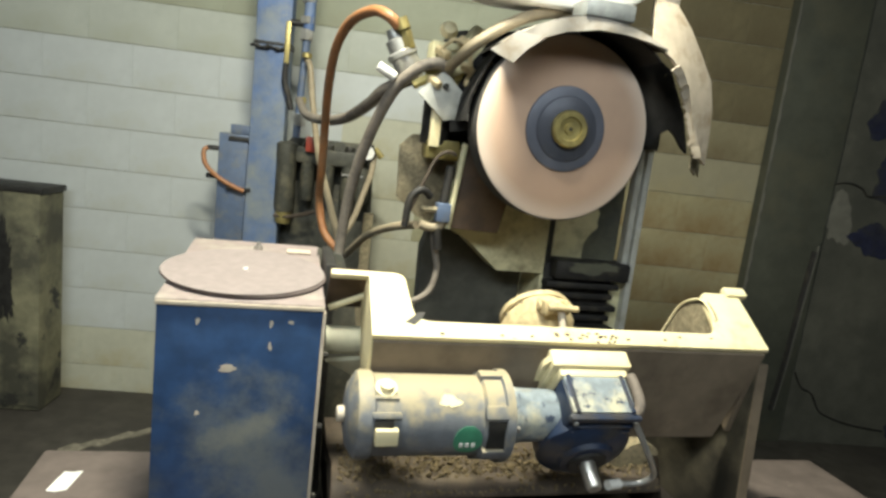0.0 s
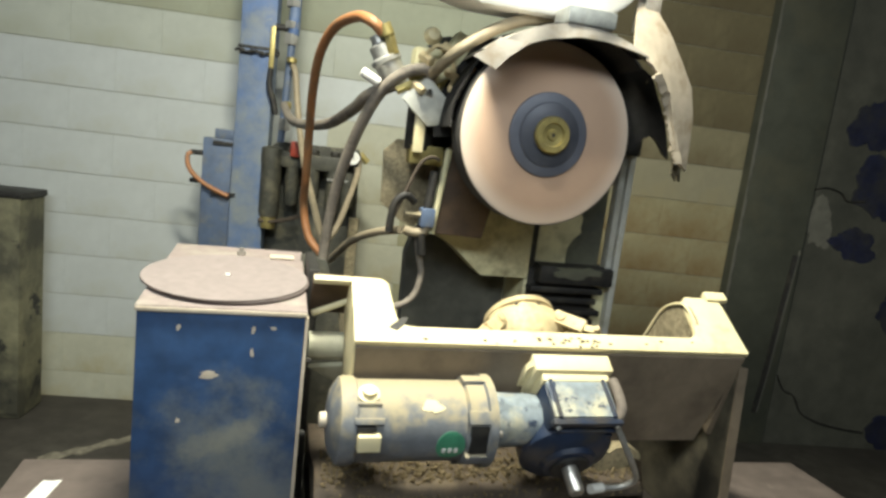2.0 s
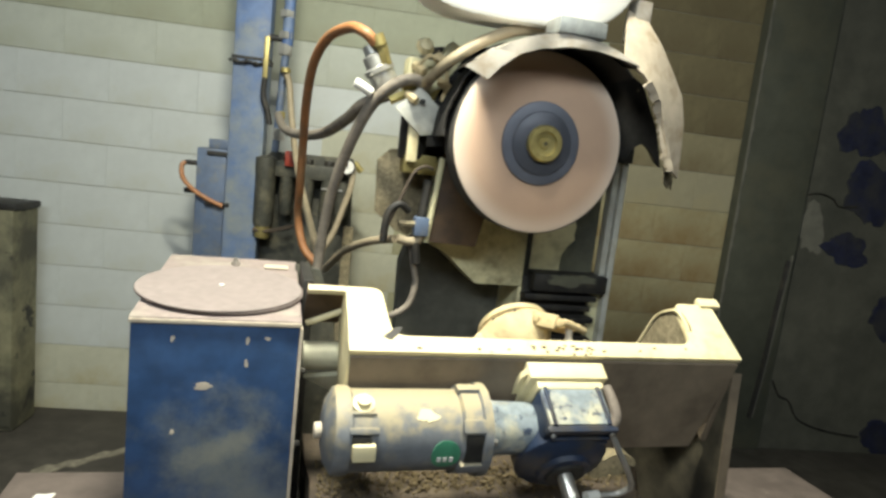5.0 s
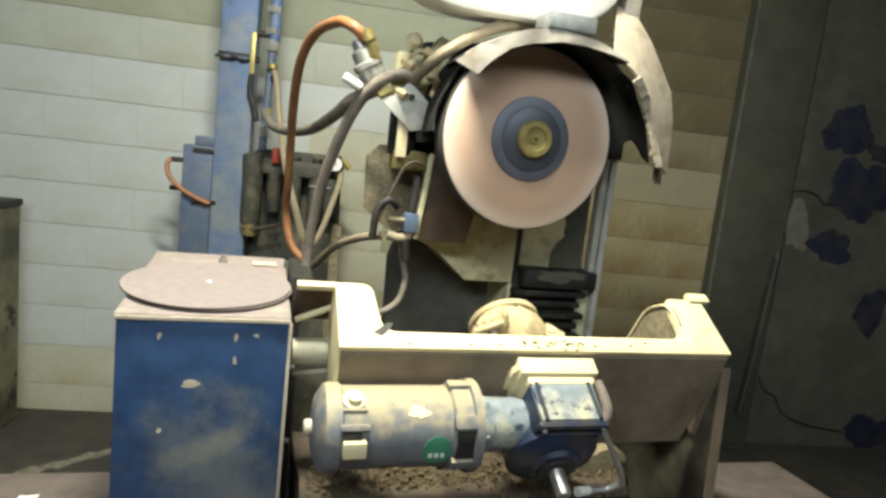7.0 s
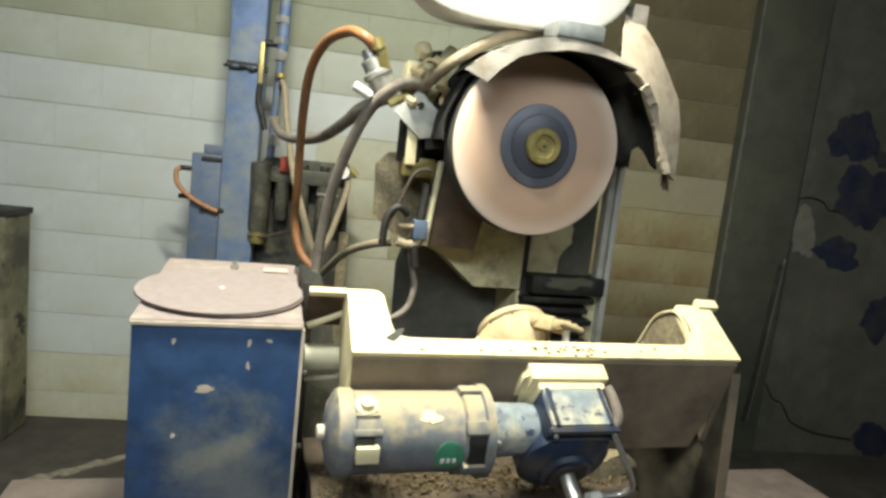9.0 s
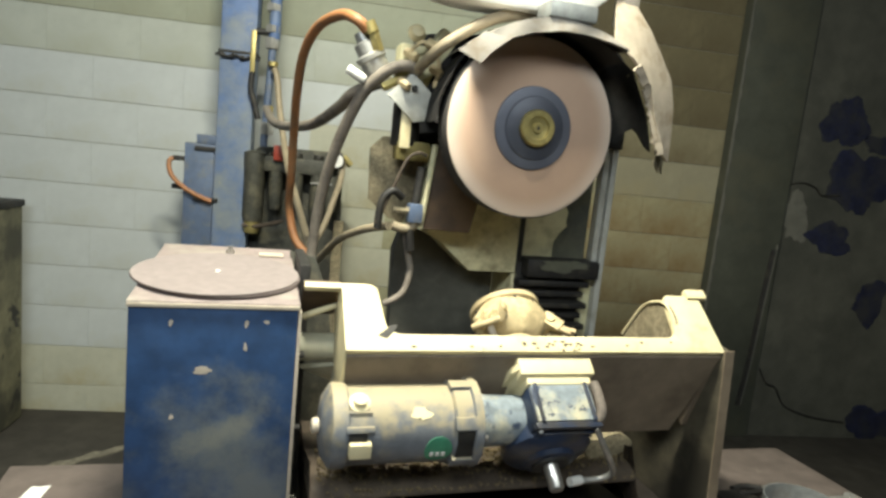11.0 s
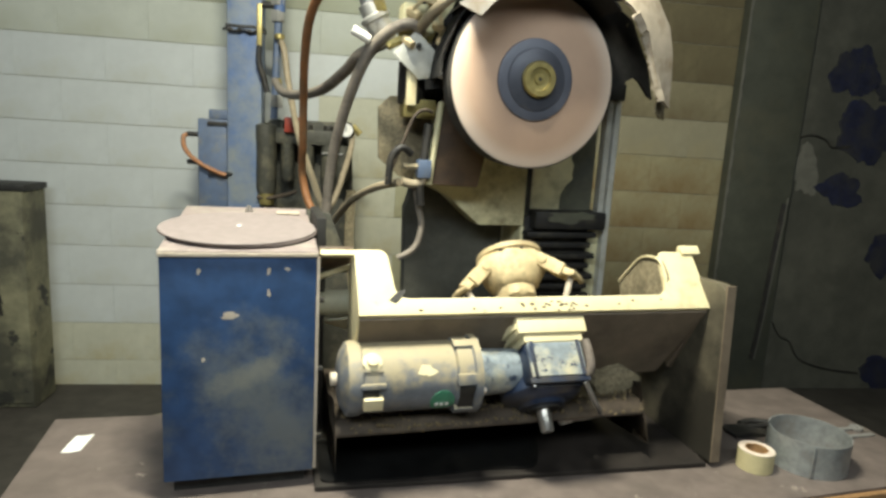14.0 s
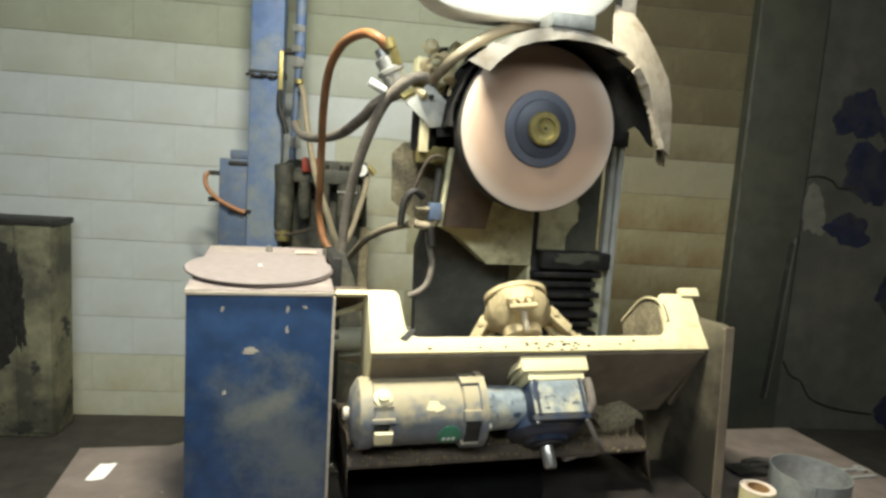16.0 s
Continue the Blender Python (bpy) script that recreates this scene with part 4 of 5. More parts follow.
for k in range(3):
    R_ = pose(0, 0, 0, 0, -120 * k, 0)
    reach, fall = (0.150, 0.088) if k == 0 else (0.172, 0.108)
    lug_ = along_arm(0.055, 0.022, 0.108, 0.05, 0.0, 0.048, 0.036, R_, None, 0.012)
    kpart("arm_lug", lug_, CHUCK)
    fork = None
    for s_ in (-1, 1):
        fork = along_arm(0.088, 0.030, reach - 0.025, fall - 0.018, 0.024 * s_, 0.013, 0.034, R_, fork, 0.004)
        fork = along_arm(reach - 0.032, fall - 0.024, reach, fall, 0.019 * s_, 0.010, 0.018, R_, fork, 0.004)
    kpart("clamp_jaw", fork, CHUCK, "short cream forked clamp" if k == 0 else "long cream forked clamp")
    kpart("clamp_bar", rod(R_ @ Vector((-0.034, -fall, reach)), R_ @ Vector((0.036, -fall - 0.004, reach - 0.002)), 0.0075, seg=10, bev=0.002), CHUCK)
    kpart("pivot_pin", rod(R_ @ Vector((-0.036, -0.044, 0.104)), R_ @ Vector((0.036, -0.044, 0.104)), 0.0125, seg=12, bev=0.003), CHUCK)
    kpart("clamp_strap", along_arm(0.098, 0.042, reach - 0.008, fall - 0.012, 0.0, 0.013, 0.014, R_), CHUCK)
    a_, c_ = R_ @ Vector((0.002, -fall + 0.008, reach - 0.014)), R_ @ Vector((0.002, -fall - 0.052, reach - 0.046))
    kpart("clamp_bolt", rod(a_, c_, 0.0085, seg=12, bev=0.002), LID_EDGE, "pale dusty clamp bolt")
    for t_ in (-40, 40):
        d = Vector((math.sin(radians(t_)) * 0.081, 0, math.cos(radians(t_)) * 0.081))
        kpart("plate_bolt", rod(R_ @ (d + Vector((0, 0.002, 0))), R_ @ (d + Vector((0, -0.006, 0))), 0.005, seg=6), STEEL_DARK)

# rusty pan under the motor with grinding grit
pan = thing("drip_pan", (0.07, -0.17, 0.716), "rusty brown rounded pan below the motor", "drip pan")
ledge = rounded([(-0.206, 0.806), (-0.226, 0.809), (-0.214, 0.836), (0.05, 0.842), (0.05, 0.718), (0.036, 0.718), (0.036, 0.806)], [0.004, 0.010, 0.022, 0.006, 0.002, 0.002, 0.004], 8)
part("pan_body", prism(ledge, 0.668, sideways(-0.265), 0.002), RUST, pan)
part("pan_end", prism([(-0.02, 0.718), (0.05, 0.718), (0.05, 0.80), (-0.10, 0.80)], 0.012, sideways(-0.262), 0.002), STEEL_DARK, pan)
# black sheet for oil and for the motor's shade on the base plate
solid("oil_shade_pool", prism(rounded([(-0.288, -0.218), (-0.1, -0.232), (0.05, -0.226), (0.15, -0.240), (0.19, -0.16), (0.235, 0.03), (-0.288, 0.035)], [0.02, 0.03, 0.03, 0.03, 0.04, 0.03, 0.01]), 0.004, Matrix.Translation((0, 0, 0.7162))), OIL_SHADE, "pool of black oil and painted shade on the base plate", "oil pool", M, kind="stuff")
gr = random.Random(11)
gb = bmesh.new()
for k in range(1500):
    x = gr.uniform(-0.25, 0.41)
    s = gr.gauss(0, 0.5)
    y = -0.165 + 0.05 * max(-1.1, min(2.2, s * 1.5))
    z = 0.837 + 0.022 * (y + 0.19) - 0.75 * max(0.0, -0.19 - y) + gr.uniform(-0.001, 0.005) * (1 + 2 * abs(math.sin(9 * x)))
    r = gr.uniform(0.0015, 0.006)
    t = Matrix.Translation((x, y, z)) @ Euler((gr.uniform(0, 6), gr.uniform(0, 6), 0)).to_matrix().to_4x4() @ Matrix.Diagonal((r, r * gr.uniform(0.5, 1), r * gr.uniform(0.4, 0.9), 1))
    bmesh.ops.create_icosphere(gb, subdivisions=1, radius=1, matrix=t)
solid("grinding_grit", gb, GRIT, "loose brown grinding grit lying on the pan", "grit", M, kind="stuff", flat=True)
solid("slag_lump", join(None, blob(0.36, 0.858, 0.05, 0.034, 55, -0.17, 40, 0.06, 0.06)), CAKED, "lump of yellowish caked grit", "grit lump", M)

# ---- grinding head: column, slide, guard ----
head = thing("grinding_machine", (0.35, 0.45, 0), "tan grinding machine column with a wheel head", "grinding machine")
part("column", box(0.42, 0.42, 0.575, 0.26, 0.3, 1.15, 0.008), TAN, head)
part("column_panel", prism([(0.318, 1.17), (0.512, 1.17), (0.512, 1.62), (0.318, 1.62)], 0.2, facing(0.285), 0.004), TAN, head)
part("dark_seam", box(0.3075, 0.285, 1.36, 0.018, 0.02, 0.40), STEEL_DARK, head)
part("oil_stain", prism([(0.412, 1.19), (0.510, 1.19), (0.510, 1.55), (0.452, 1.55), (0.446, 1.43), (0.452, 1.40), (0.441, 1.37), (0.437, 1.34), (0.447, 1.325), (0.443, 1.30), (0.447, 1.285), (0.426, 1.265), (0.412, 1.24), (0.410, 1.21)], 0.003, facing(0.2835)), STAIN, head, "dark greenish oil stain down the panel's edge")
part("hood", prism([(-0.03, 1.275), (0.075, 1.226), (0.164, 1.151), (0.297, 1.151), (0.297, 1.58), (0.05, 1.58), (0.02, 1.45)], 0.16, facing(0.265), 0.003), TAN, head, "tan folded hood sheet")
part("dark_skirt", prism([(0.0, 1.245), (0.06, 1.28), (0.14, 1.24), (0.19, 1.160), (0.27, 1.160), (0.27, 0.74), (-0.01, 0.74), (-0.02, 1.18)], 0.05, facing(0.36)), SKIRT, head, "grimy grey splash sheet")
part("brown_plate", prism([(0.02, 1.46), (0.10, 1.62), (0.20, 1.62), (0.128, 1.258), (0.0, 1.262)], 0.03, facing(0.19), 0.003), BROWN, head, "dark brown steel plate")
part("plate_edge", tube([(0.018, 0.186, 1.465), (-0.003, 0.186, 1.262)], 0.008, 8, smooth=False), TAN, head)
for k in range(13):
    part("bellows_fold", box(0.405, 0.30, 1.13 - 0.03 * k, 0.215 - 0.02 * (k % 2), 0.13 - 0.02 * (k % 2), 0.016, 0.004), BLACK, head)
part("bellows_core", box(0.40, 0.31, 0.95, 0.20, 0.09, 0.46, 0.004), BLACK, head)
part("bellows_cap", box(0.424, 0.275, 1.172, 0.218, 0.10, 0.05, 0.008), BLACK, head)
part("cap_dust", blob(0.420, 1.182, 0.066, 0.016, 31, 0.222, 60, 0.004, 0.12), STAIN, head)
for u, zc, zl in ((0.522, 1.345, 0.33), (0.546, 1.16, 0.70)):
    part("rail", box(u, 0.26, zc, 0.017, 0.03, zl, 0.002), RAIL_MAT, head, "pale grey metal guide rail")
part("rail_block", box(0.522, 0.25, 1.53, 0.06, 0.05, 0.045, 0.004), STEEL_DARK, head)
HUBU, HUBZ, WR = 0.200, 1.521, 0.202
part("spindle_housing", rod((HUBU, 0.30, HUBZ), (HUBU, 0.115, HUBZ), 0.075, seg=32, bev=0.006), STEEL_DARK, head)
part("head_body", box(0.16, 0.33, 1.60, 0.36, 0.2, 0.26, 0.02), STEEL_DARK, head)
part("left_sheet", prism([(-0.125, 1.445), (-0.095, 1.475), (0.0, 1.48), (0.02, 1.40), (-0.03, 1.265), (-0.065, 1.275), (-0.12, 1.32)], 0.008, facing(0.26), 0.001), CAKED, head, "bent grit-caked tan sheet")

# guard arch round the wheel
def arch(r, a0, a1, n, v0, v1):
    rows_ = []
    for k in range(n + 1):
        a = radians(a0 + (a1 - a0) * k / n)
        rows_.append([(HUBU + r * math.cos(a), v, HUBZ + r * math.sin(a)) for v in (v0 + 0.006 * math.sin(k * 0.9), v1)])
    return rows_


def skin(b, rows_, thick=0.004):
    c = bmesh.new()
    vv = [[c.verts.new(p) for p in row] for row in rows_]
    for p, q_ in zip(vv, vv[1:]):
        for i in range(len(p) - 1):
            c.faces.new((p[i], p[i + 1], q_[i + 1], q_[i]))
    bmesh.ops.recalc_face_normals(c, faces=c.faces[:])
    bmesh.ops.solidify(c, geom=c.faces[:], thickness=thick)
    return join(b, c)


def lip_at(t_):
    """The pale front lip: from its inner to its outer edge, at t_ from the left end (0) to the right (1)."""
    ai, ao = radians(141 - 89 * t_), radians(131 - 81 * t_)
    far = max(0.0, (t_ - 0.55) / 0.45) ** 2
    dent = 0.002 * math.sin(11 * t_) + 0.0006 * math.sin(37 * t_) + 0.038 * far
    return (0.205 + (0.235 + dent) * math.cos(ai), 1.480 + (0.235 + dent) * math.sin(ai)), (0.205 + (0.288 + 0.009 * far) * math.cos(ao), 1.452 + (0.288 + 0.009 * far) * math.sin(ao))


N = 60
edge = [lip_at(0.9 * k / N) for k in range(N + 1)]
part("guard_lip", skin(None, [[(p[0], -0.052 + 0.003 * math.sin(k * 0.3), p[1]), (q_[0], -0.05, q_[1])] for k, (p, q_) in enumerate(edge)], 0.005), GUARD, head, "dented pale lip of the wheel guard")
part("guard_band", skin(None, [[(q_[0], -0.05, q_[1]), (q_[0] + 0.006, 0.06, q_[1] + 0.008), (q_[0], 0.15, q_[1])] for p, q_ in edge]), GUARD, head, "bent pale sheet metal wheel guard")
part("guard_flap", skin(None, [[(0.026, -0.056, 1.627), (-0.022, -0.05, 1.647)], [(0.05, -0.058, 1.655), (0.0, -0.05, 1.662)], [(0.085, -0.056, 1.683), (0.03, -0.048, 1.690)]], 0.004), GUARD, head, "torn sheet end")
part("guard_shoulder", skin(None, [[(0.335, -0.03, 1.715), (0.366, 0.04, 1.835)], [(0.382, -0.034, 1.690), (0.413, 0.03, 1.816)], [(0.415, -0.03, 1.662), (0.450, 0.02, 1.770)], [(0.440, -0.022, 1.640), (0.479, 0.015, 1.725)], [(0.458, -0.016, 1.605), (0.518, 0.012, 1.665)], [(0.475, -0.012, 1.560), (0.535, 0.012, 1.60)], [(0.490, -0.010, 1.525), (0.539, 0.012, 1.54)], [(0.500, -0.008, 1.500), (0.541, 0.012, 1.480)]], 0.006), SHOULDER, head, "creased pale beige side sheet")
part("guard_apron", prism([(0.28, 1.745), (0.38, 1.74), (0.47, 1.69), (0.525, 1.59), (0.55, 1.505), (0.535, 1.515), (0.51, 1.545), (0.492, 1.556), (0.472, 1.545), (0.452, 1.518), (0.432, 1.512), (0.415, 1.528), (0.37, 1.56)], 0.01, facing(0.10)), GUARD_IN, head, "black torn inner sheet")
part("guard_inner", skin(None, arch(0.224, 128, 45, 20, -0.03, 0.16)), GUARD_IN, head, "black inside of the guard")
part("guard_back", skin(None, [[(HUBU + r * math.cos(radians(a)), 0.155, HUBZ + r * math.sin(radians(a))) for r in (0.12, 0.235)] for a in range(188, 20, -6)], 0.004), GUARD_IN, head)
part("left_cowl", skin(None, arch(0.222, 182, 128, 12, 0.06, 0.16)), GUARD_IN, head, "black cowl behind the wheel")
rag = random.Random(4)
part("guard_fringe", skin(None, [[(0.505 + 0.012 * k + rag.uniform(-0.004, 0.004), 0.01 + 0.012 * k, 1.51), (0.507 + 0.012 * k + rag.uniform(-0.006, 0.006), 0.01 + 0.012 * k, 1.495 - rag.uniform(0.01, 0.05))] for k in range(6)], 0.004), CAKED, head, "torn grit-caked fringe")
crust = random.Random(14)
side = smooth_line([(0.392, -0.033, 1.680), (0.418, -0.024, 1.655), (0.440, -0.014, 1.634), (0.458, -0.005, 1.60), (0.475, -0.005, 1.555), (0.490, -0.005, 1.522), (0.502, -0.005, 1.497)], 7)
part("guard_crust", skin(None, [[(p.x + 0.010, p.y, p.z), (p.x - crust.uniform(0.001, 0.013), p.y + 0.002, p.z - crust.uniform(0.0, 0.012))] for p in side], 0.005), SHOULDER, head, "crust of grit along the torn edge")
part("cowl_sheet", prism([(-0.075, 1.47), (-0.07, 1.60), (-0.02, 1.67), (0.07, 1.735), (0.16, 1.75), (0.16, 1.66), (0.06, 1.56), (0.03, 1.46)], 0.012, facing(0.235)), GUARD_IN, head, "black sheet behind the wheel")
part("guard_clip", box(0.217, -0.02, 1.757, 0.108, 0.07, 0.034, 0.005), GALV, head, "grey clamp on the guard")
part("hose_on_guard", tube([(-0.052, 0.17, 1.622), (-0.046, 0.10, 1.640), (-0.02, 0.05, 1.672), (0.045, 0.045, 1.72), (0.115, 0.05, 1.752), (0.20, 0.06, 1.768)], 0.0125), HOSE_TAN, head, "grey hose over the guard")
oval = []
for k in range(64):
    a_ = 2 * math.pi * k / 64
    c_, s_ = math.cos(a_), math.sin(a_)
    oval.append((0.115 + 0.27 * math.copysign(abs(c_) ** 0.55, c_), 2.036 + 0.275 * math.copysign(abs(s_) ** 0.55, s_) + 0.06 * 0.27 * c_))
part("upper_cover", prism(oval, 0.10, facing(0.015), 0.012), WHITE, head, "cream rounded belt cover")
part("guard_hinge", box(0.40, 0.05, 1.83, 0.04, 0.04, 0.06, 0.006, box(0.385, 0.05, 1.80, 0.025, 0.025, 0.06, 0.004)), GUARD, head)

# the wheel, a part that spins on the machine
wheel = new("grinding_wheel")
wheel.parent = head
tagged(wheel, "peach-brown grinding wheel spinning on its spindle")
WB = Vector((HUBU, 0.05, HUBZ))
BASE[wheel] = WB
WHEEL_AT = Matrix.Translation(WB - BASE[head])
wheel.matrix_basis = WHEEL_AT
part("disc", lathe([(0, 0.0), (0.194, 0.0), (0.2005, -0.004), (0.0, -0.004)], (HUBU, 0.046, HUBZ), (0, -1, 0), 96), WHEEL, wheel, "peach-coloured wheel face")
part("tread", lathe([(0.201, 0.0), (0.203, 0.006), (0.203, 0.062), (0.194, 0.066), (0.0, 0.066)], (HUBU, 0.0485, HUBZ), (0, 1, 0), 96), WHEEL_RIM, wheel, "dark worn tread")
part("flange", lathe([(0.0, 0.0), (0.093, 0.0), (0.0915, 0.004), (0.08, 0.007), (0.0, 0.0075)], (HUBU, 0.0445, HUBZ), (0, -1, 0), 64), FLANGE, wheel, "blue-grey clamping flange")
part("collar", lathe([(0.0, 0.0), (0.071, 0.0), (0.069, 0.003), (0.055, 0.006), (0.046, 0.008), (0.0, 0.008)], (HUBU, 0.0375, HUBZ), (0, -1, 0), 64), COLLAR, wheel, "dark steel collar")
part("spindle_nut", lathe([(0.0, 0.0), (0.038, 0.0), (0.0405, 0.003), (0.0405, 0.012), (0.037, 0.016), (0.026, 0.016), (0.024, 0.011), (0.013, 0.010), (0.011, 0.014), (0, 0.014)], (HUBU, 0.031, HUBZ), (0, -1, 0), 48), BRASS, wheel, "dull brass spindle nut")
part("centre_hole", rod((HUBU, 0.018, HUBZ), (HUBU, 0.0155, HUBZ), 0.004, seg=12), STEEL_DARK, wheel)

# ---- oil-mist nozzle block with its hoses ----
nz = thing("spray_nozzle_block", (-0.07, 0.2, 1.48), "dusty silver spray regulator and valve block with fittings", "spray block")
D = Vector((0.52, 0, -0.85))
part("regulator", lathe([(0, 0), (0.014, 0), (0.017, 0.02), (0.026, 0.024), (0.027, 0.05), (0.036, 0.054), (0.036, 0.064), (0.031, 0.068), (0.031, 0.10), (0.022, 0.125), (0, 0.125)], (-0.178, 0.22, 1.70), D, 24), ALU, nz, "silver regulator body")
part("top_fitting", rod((-0.155, 0.20, 1.712), (-0.135, 0.20, 1.66), 0.014, seg=6, bev=0.002, bm=rod((-0.165, 0.20, 1.722), (-0.153, 0.20, 1.70), 0.017, seg=12)), BRASS, nz)
part("block", box(-0.055, 0.20, 1.635, 0.07, 0.06, 0.10, 0.008, m=I4), TAN, nz)
part("angle_block", box(0, 0, 0, 0.045, 0.05, 0.13, 0.008, m=Matrix.Translation((-0.005, 0.19, 1.665)) @ pose(0, 0, 0, 0, 28, 0)), TAN, nz)
part("knob", lathe([(0, -0.02), (0.014, -0.016), (0.021, 0), (0.014, 0.016), (0, 0.02)], (-0.055, 0.175, 1.71), (0, -1, 0.3), 16), CREAM, nz)
part("side_cap", rod((0.02, 0.16, 1.60), (0.045, 0.16, 1.655), 0.014, seg=12, bev=0.003), CREAM, nz)
part("clear_tube", rod((-0.205, 0.18, 1.612), (-0.165, 0.18, 1.592), 0.011, seg=14, bev=0.002), WHITE, nz, "white plastic stub")
for z, x in ((1.61, -0.10), (1.58, -0.125), (1.60, -0.03)):
    part("fitting", rod((x, 0.17, z), (x + 0.035, 0.165, z + 0.02), 0.011, seg=6, bev=0.002), BRASS, nz)
part("bracket", prism([(-0.115, 1.565), (-0.06, 1.62), (-0.01, 1.575), (-0.025, 1.515), (-0.05, 1.51)], 0.006, facing(0.15), 0.001), RAIL_MAT, nz, "triangular galvanised bracket")
part("bracket_bolt", rod((-0.055, 0.15, 1.585), (-0.055, 0.14, 1.585), 0.007, seg=6), STEEL_DARK, nz)
part("drop_bar", box(-0.064, 0.165, 1.50, 0.024, 0.012, 0.10, 0.002), CREAM, nz)
part("cylinder", rod((-0.052, 0.215, 1.455), (-0.052, 0.215, 1.555), 0.034, seg=22, bev=0.004), STEEL_DARK, nz)
for x, y, z, r in ((-0.03, 0.16, 1.69, 0.013), (-0.078, 0.165, 1.665, 0.012), (-0.02, 0.15, 1.635, 0.011), (-0.09, 0.16, 1.60, 0.010), (-0.01, 0.145, 1.60, 0.009)):
    part("union_nut", rod((x, y, z), (x + 0.02, y - 0.022, z - 0.016), r, seg=6, bev=0.002), CHUCK, nz, "dusty cream union nut")
part("thin_pipe", tube([(-0.075, 0.15, 1.66), (-0.05, 0.135, 1.685), (-0.02, 0.13, 1.67), (-0.005, 0.135, 1.63), (-0.012, 0.14, 1.60)], 0.0045, 8), CHUCK, nz)
part("white_tip", rod((-0.015, 0.15, 1.53), (0.01, 0.145, 1.522), 0.008, seg=10), WHITE, nz)
part("yellow_block", box(-0.035, 0.21, 1.445, 0.08, 0.05, 0.045, 0.005), BRASS, nz)
part("pilot_valve", box(-0.02, 0.18, 1.30, 0.034, 0.034, 0.045, 0.004), BLUE_GREY, nz, "small blue-grey valve")
part("valve_stem", rod((-0.02, 0.18, 1.32), (-0.012, 0.18, 1.41), 0.011, seg=12), BLACK, nz)
part("valve_nut", rod((-0.075, 0.175, 1.305), (-0.035, 0.175, 1.305), 0.008, seg=6), CAKED, nz)
part("elbow", tube([(-0.02, 0.18, 1.28), (-0.025, 0.18, 1.265), (-0.05, 0.178, 1.262), (-0.075, 0.176, 1.268)], 0.011), HOSE_TAN, nz)
part("loop_hose", tube([(-0.007, 0.165, 1.437), (-0.03, 0.16, 1.442), (-0.055, 0.16, 1.422), (-0.081, 0.16, 1.357), (-0.101, 0.16, 1.305), (-0.115, 0.16, 1.272)], 0.0042), RUST, nz, "thin brown cable")
part("black_hose", tube([(-0.055, 0.17, 1.335), (-0.08, 0.16, 1.35), (-0.105, 0.16, 1.325), (-0.11, 0.165, 1.26)], 0.009), BLACK, nz)
part("drop_hose", tube([(-0.034, 0.195, 1.25), (-0.022, 0.2, 1.199), (-0.013, 0.2, 1.158), (-0.022, 0.2, 1.109), (-0.043, 0.2, 1.085), (-0.07, 0.205, 1.07)], 0.008), HOSE_GREY, nz)
part("drop_hose_sleeve", tube([(-0.03, 0.178, 1.262), (-0.022, 0.182, 1.21)], 0.0105, smooth=False), BLACK, nz)


def hose(name, pts, r, material, label):
    return solid(name, tube(pts, r, 12), material, label, "hose", M, group="machine hoses")


# points in machine axes, from the air unit by the wall to the spray block
hose("hose_orange", [(-0.165, 0.20, 1.705), (-0.191, 0.20, 1.724), (-0.219, 0.26, 1.740), (-0.260, 0.36, 1.726), (-0.286, 0.45, 1.669), (-0.292, 0.55, 1.575), (-0.288, 0.65, 1.46), (-0.284, 0.72, 1.331), (-0.280, 0.78, 1.231), (-0.257, 0.76, 1.137), (-0.212, 0.72, 1.09)], 0.0125, HOSE_ORANGE, "orange-brown rubber air hose looping to the spray block")
hose("hose_grey", [(-0.05, 0.16, 1.62), (-0.075, 0.15, 1.632), (-0.12, 0.16, 1.615), (-0.165, 0.20, 1.56), (-0.200, 0.26, 1.46), (-0.222, 0.32, 1.35), (-0.232, 0.36, 1.25), (-0.236, 0.38, 1.17), (-0.238, 0.39, 1.10)], 0.0135, HOSE_GREY, "thick grey rubber hose hanging from the block")
hose("hose_brown", [(-0.10, 0.24, 1.61), (-0.169, 0.30, 1.571), (-0.193, 0.40, 1.539), (-0.237, 0.60, 1.500), (-0.294, 0.85, 1.493), (-0.340, 1.10, 1.512), (-0.365, 1.38, 1.57)], 0.0155, HOSE_GREY, "dull brown hose behind the others")
hose("hose_pale", [(-0.346, 1.44, 1.74), (-0.329, 1.44, 1.70), (-0.31, 1.40, 1.562), (-0.274, 1.25, 1.359), (-0.226, 0.95, 1.178), (-0.202, 0.75, 1.09)], 0.013, HOSE_TAN, "pale plastic hose hanging by the post")
hose("hose_lower", [(-0.21, 0.72, 1.09), (-0.20, 0.62, 1.095), (-0.19, 0.5, 1.14), (-0.165, 0.38, 1.20), (-0.125, 0.25, 1.245), (-0.08, 0.18, 1.265)], 0.010, HOSE_TAN, "grey-tan hose sagging to the valve")
hose("hanging_hose", [(-0.035, 1.45, 1.385), (-0.04, 1.42, 1.32), (-0.075, 1.35, 1.22), (-0.13, 1.3, 1.08), (-0.235, 1.28, 0.95)], 0.013, HOSE_TAN, "pale hose dropping from the gauge")

# ---- loose things on the bench ----
solid("paper_scrap", prism([(-0.789, 0.004), (-0.773, 0.0), (-0.754, 0.006), (-0.750, 0.03), (-0.744, 0.074), (-0.762, 0.07), (-0.778, 0.073), (-0.784, 0.04)], 0.0016, Matrix.Translation((0, 0, 0.7055))), PAPER, "torn scrap of white paper on the bench", "paper", M)
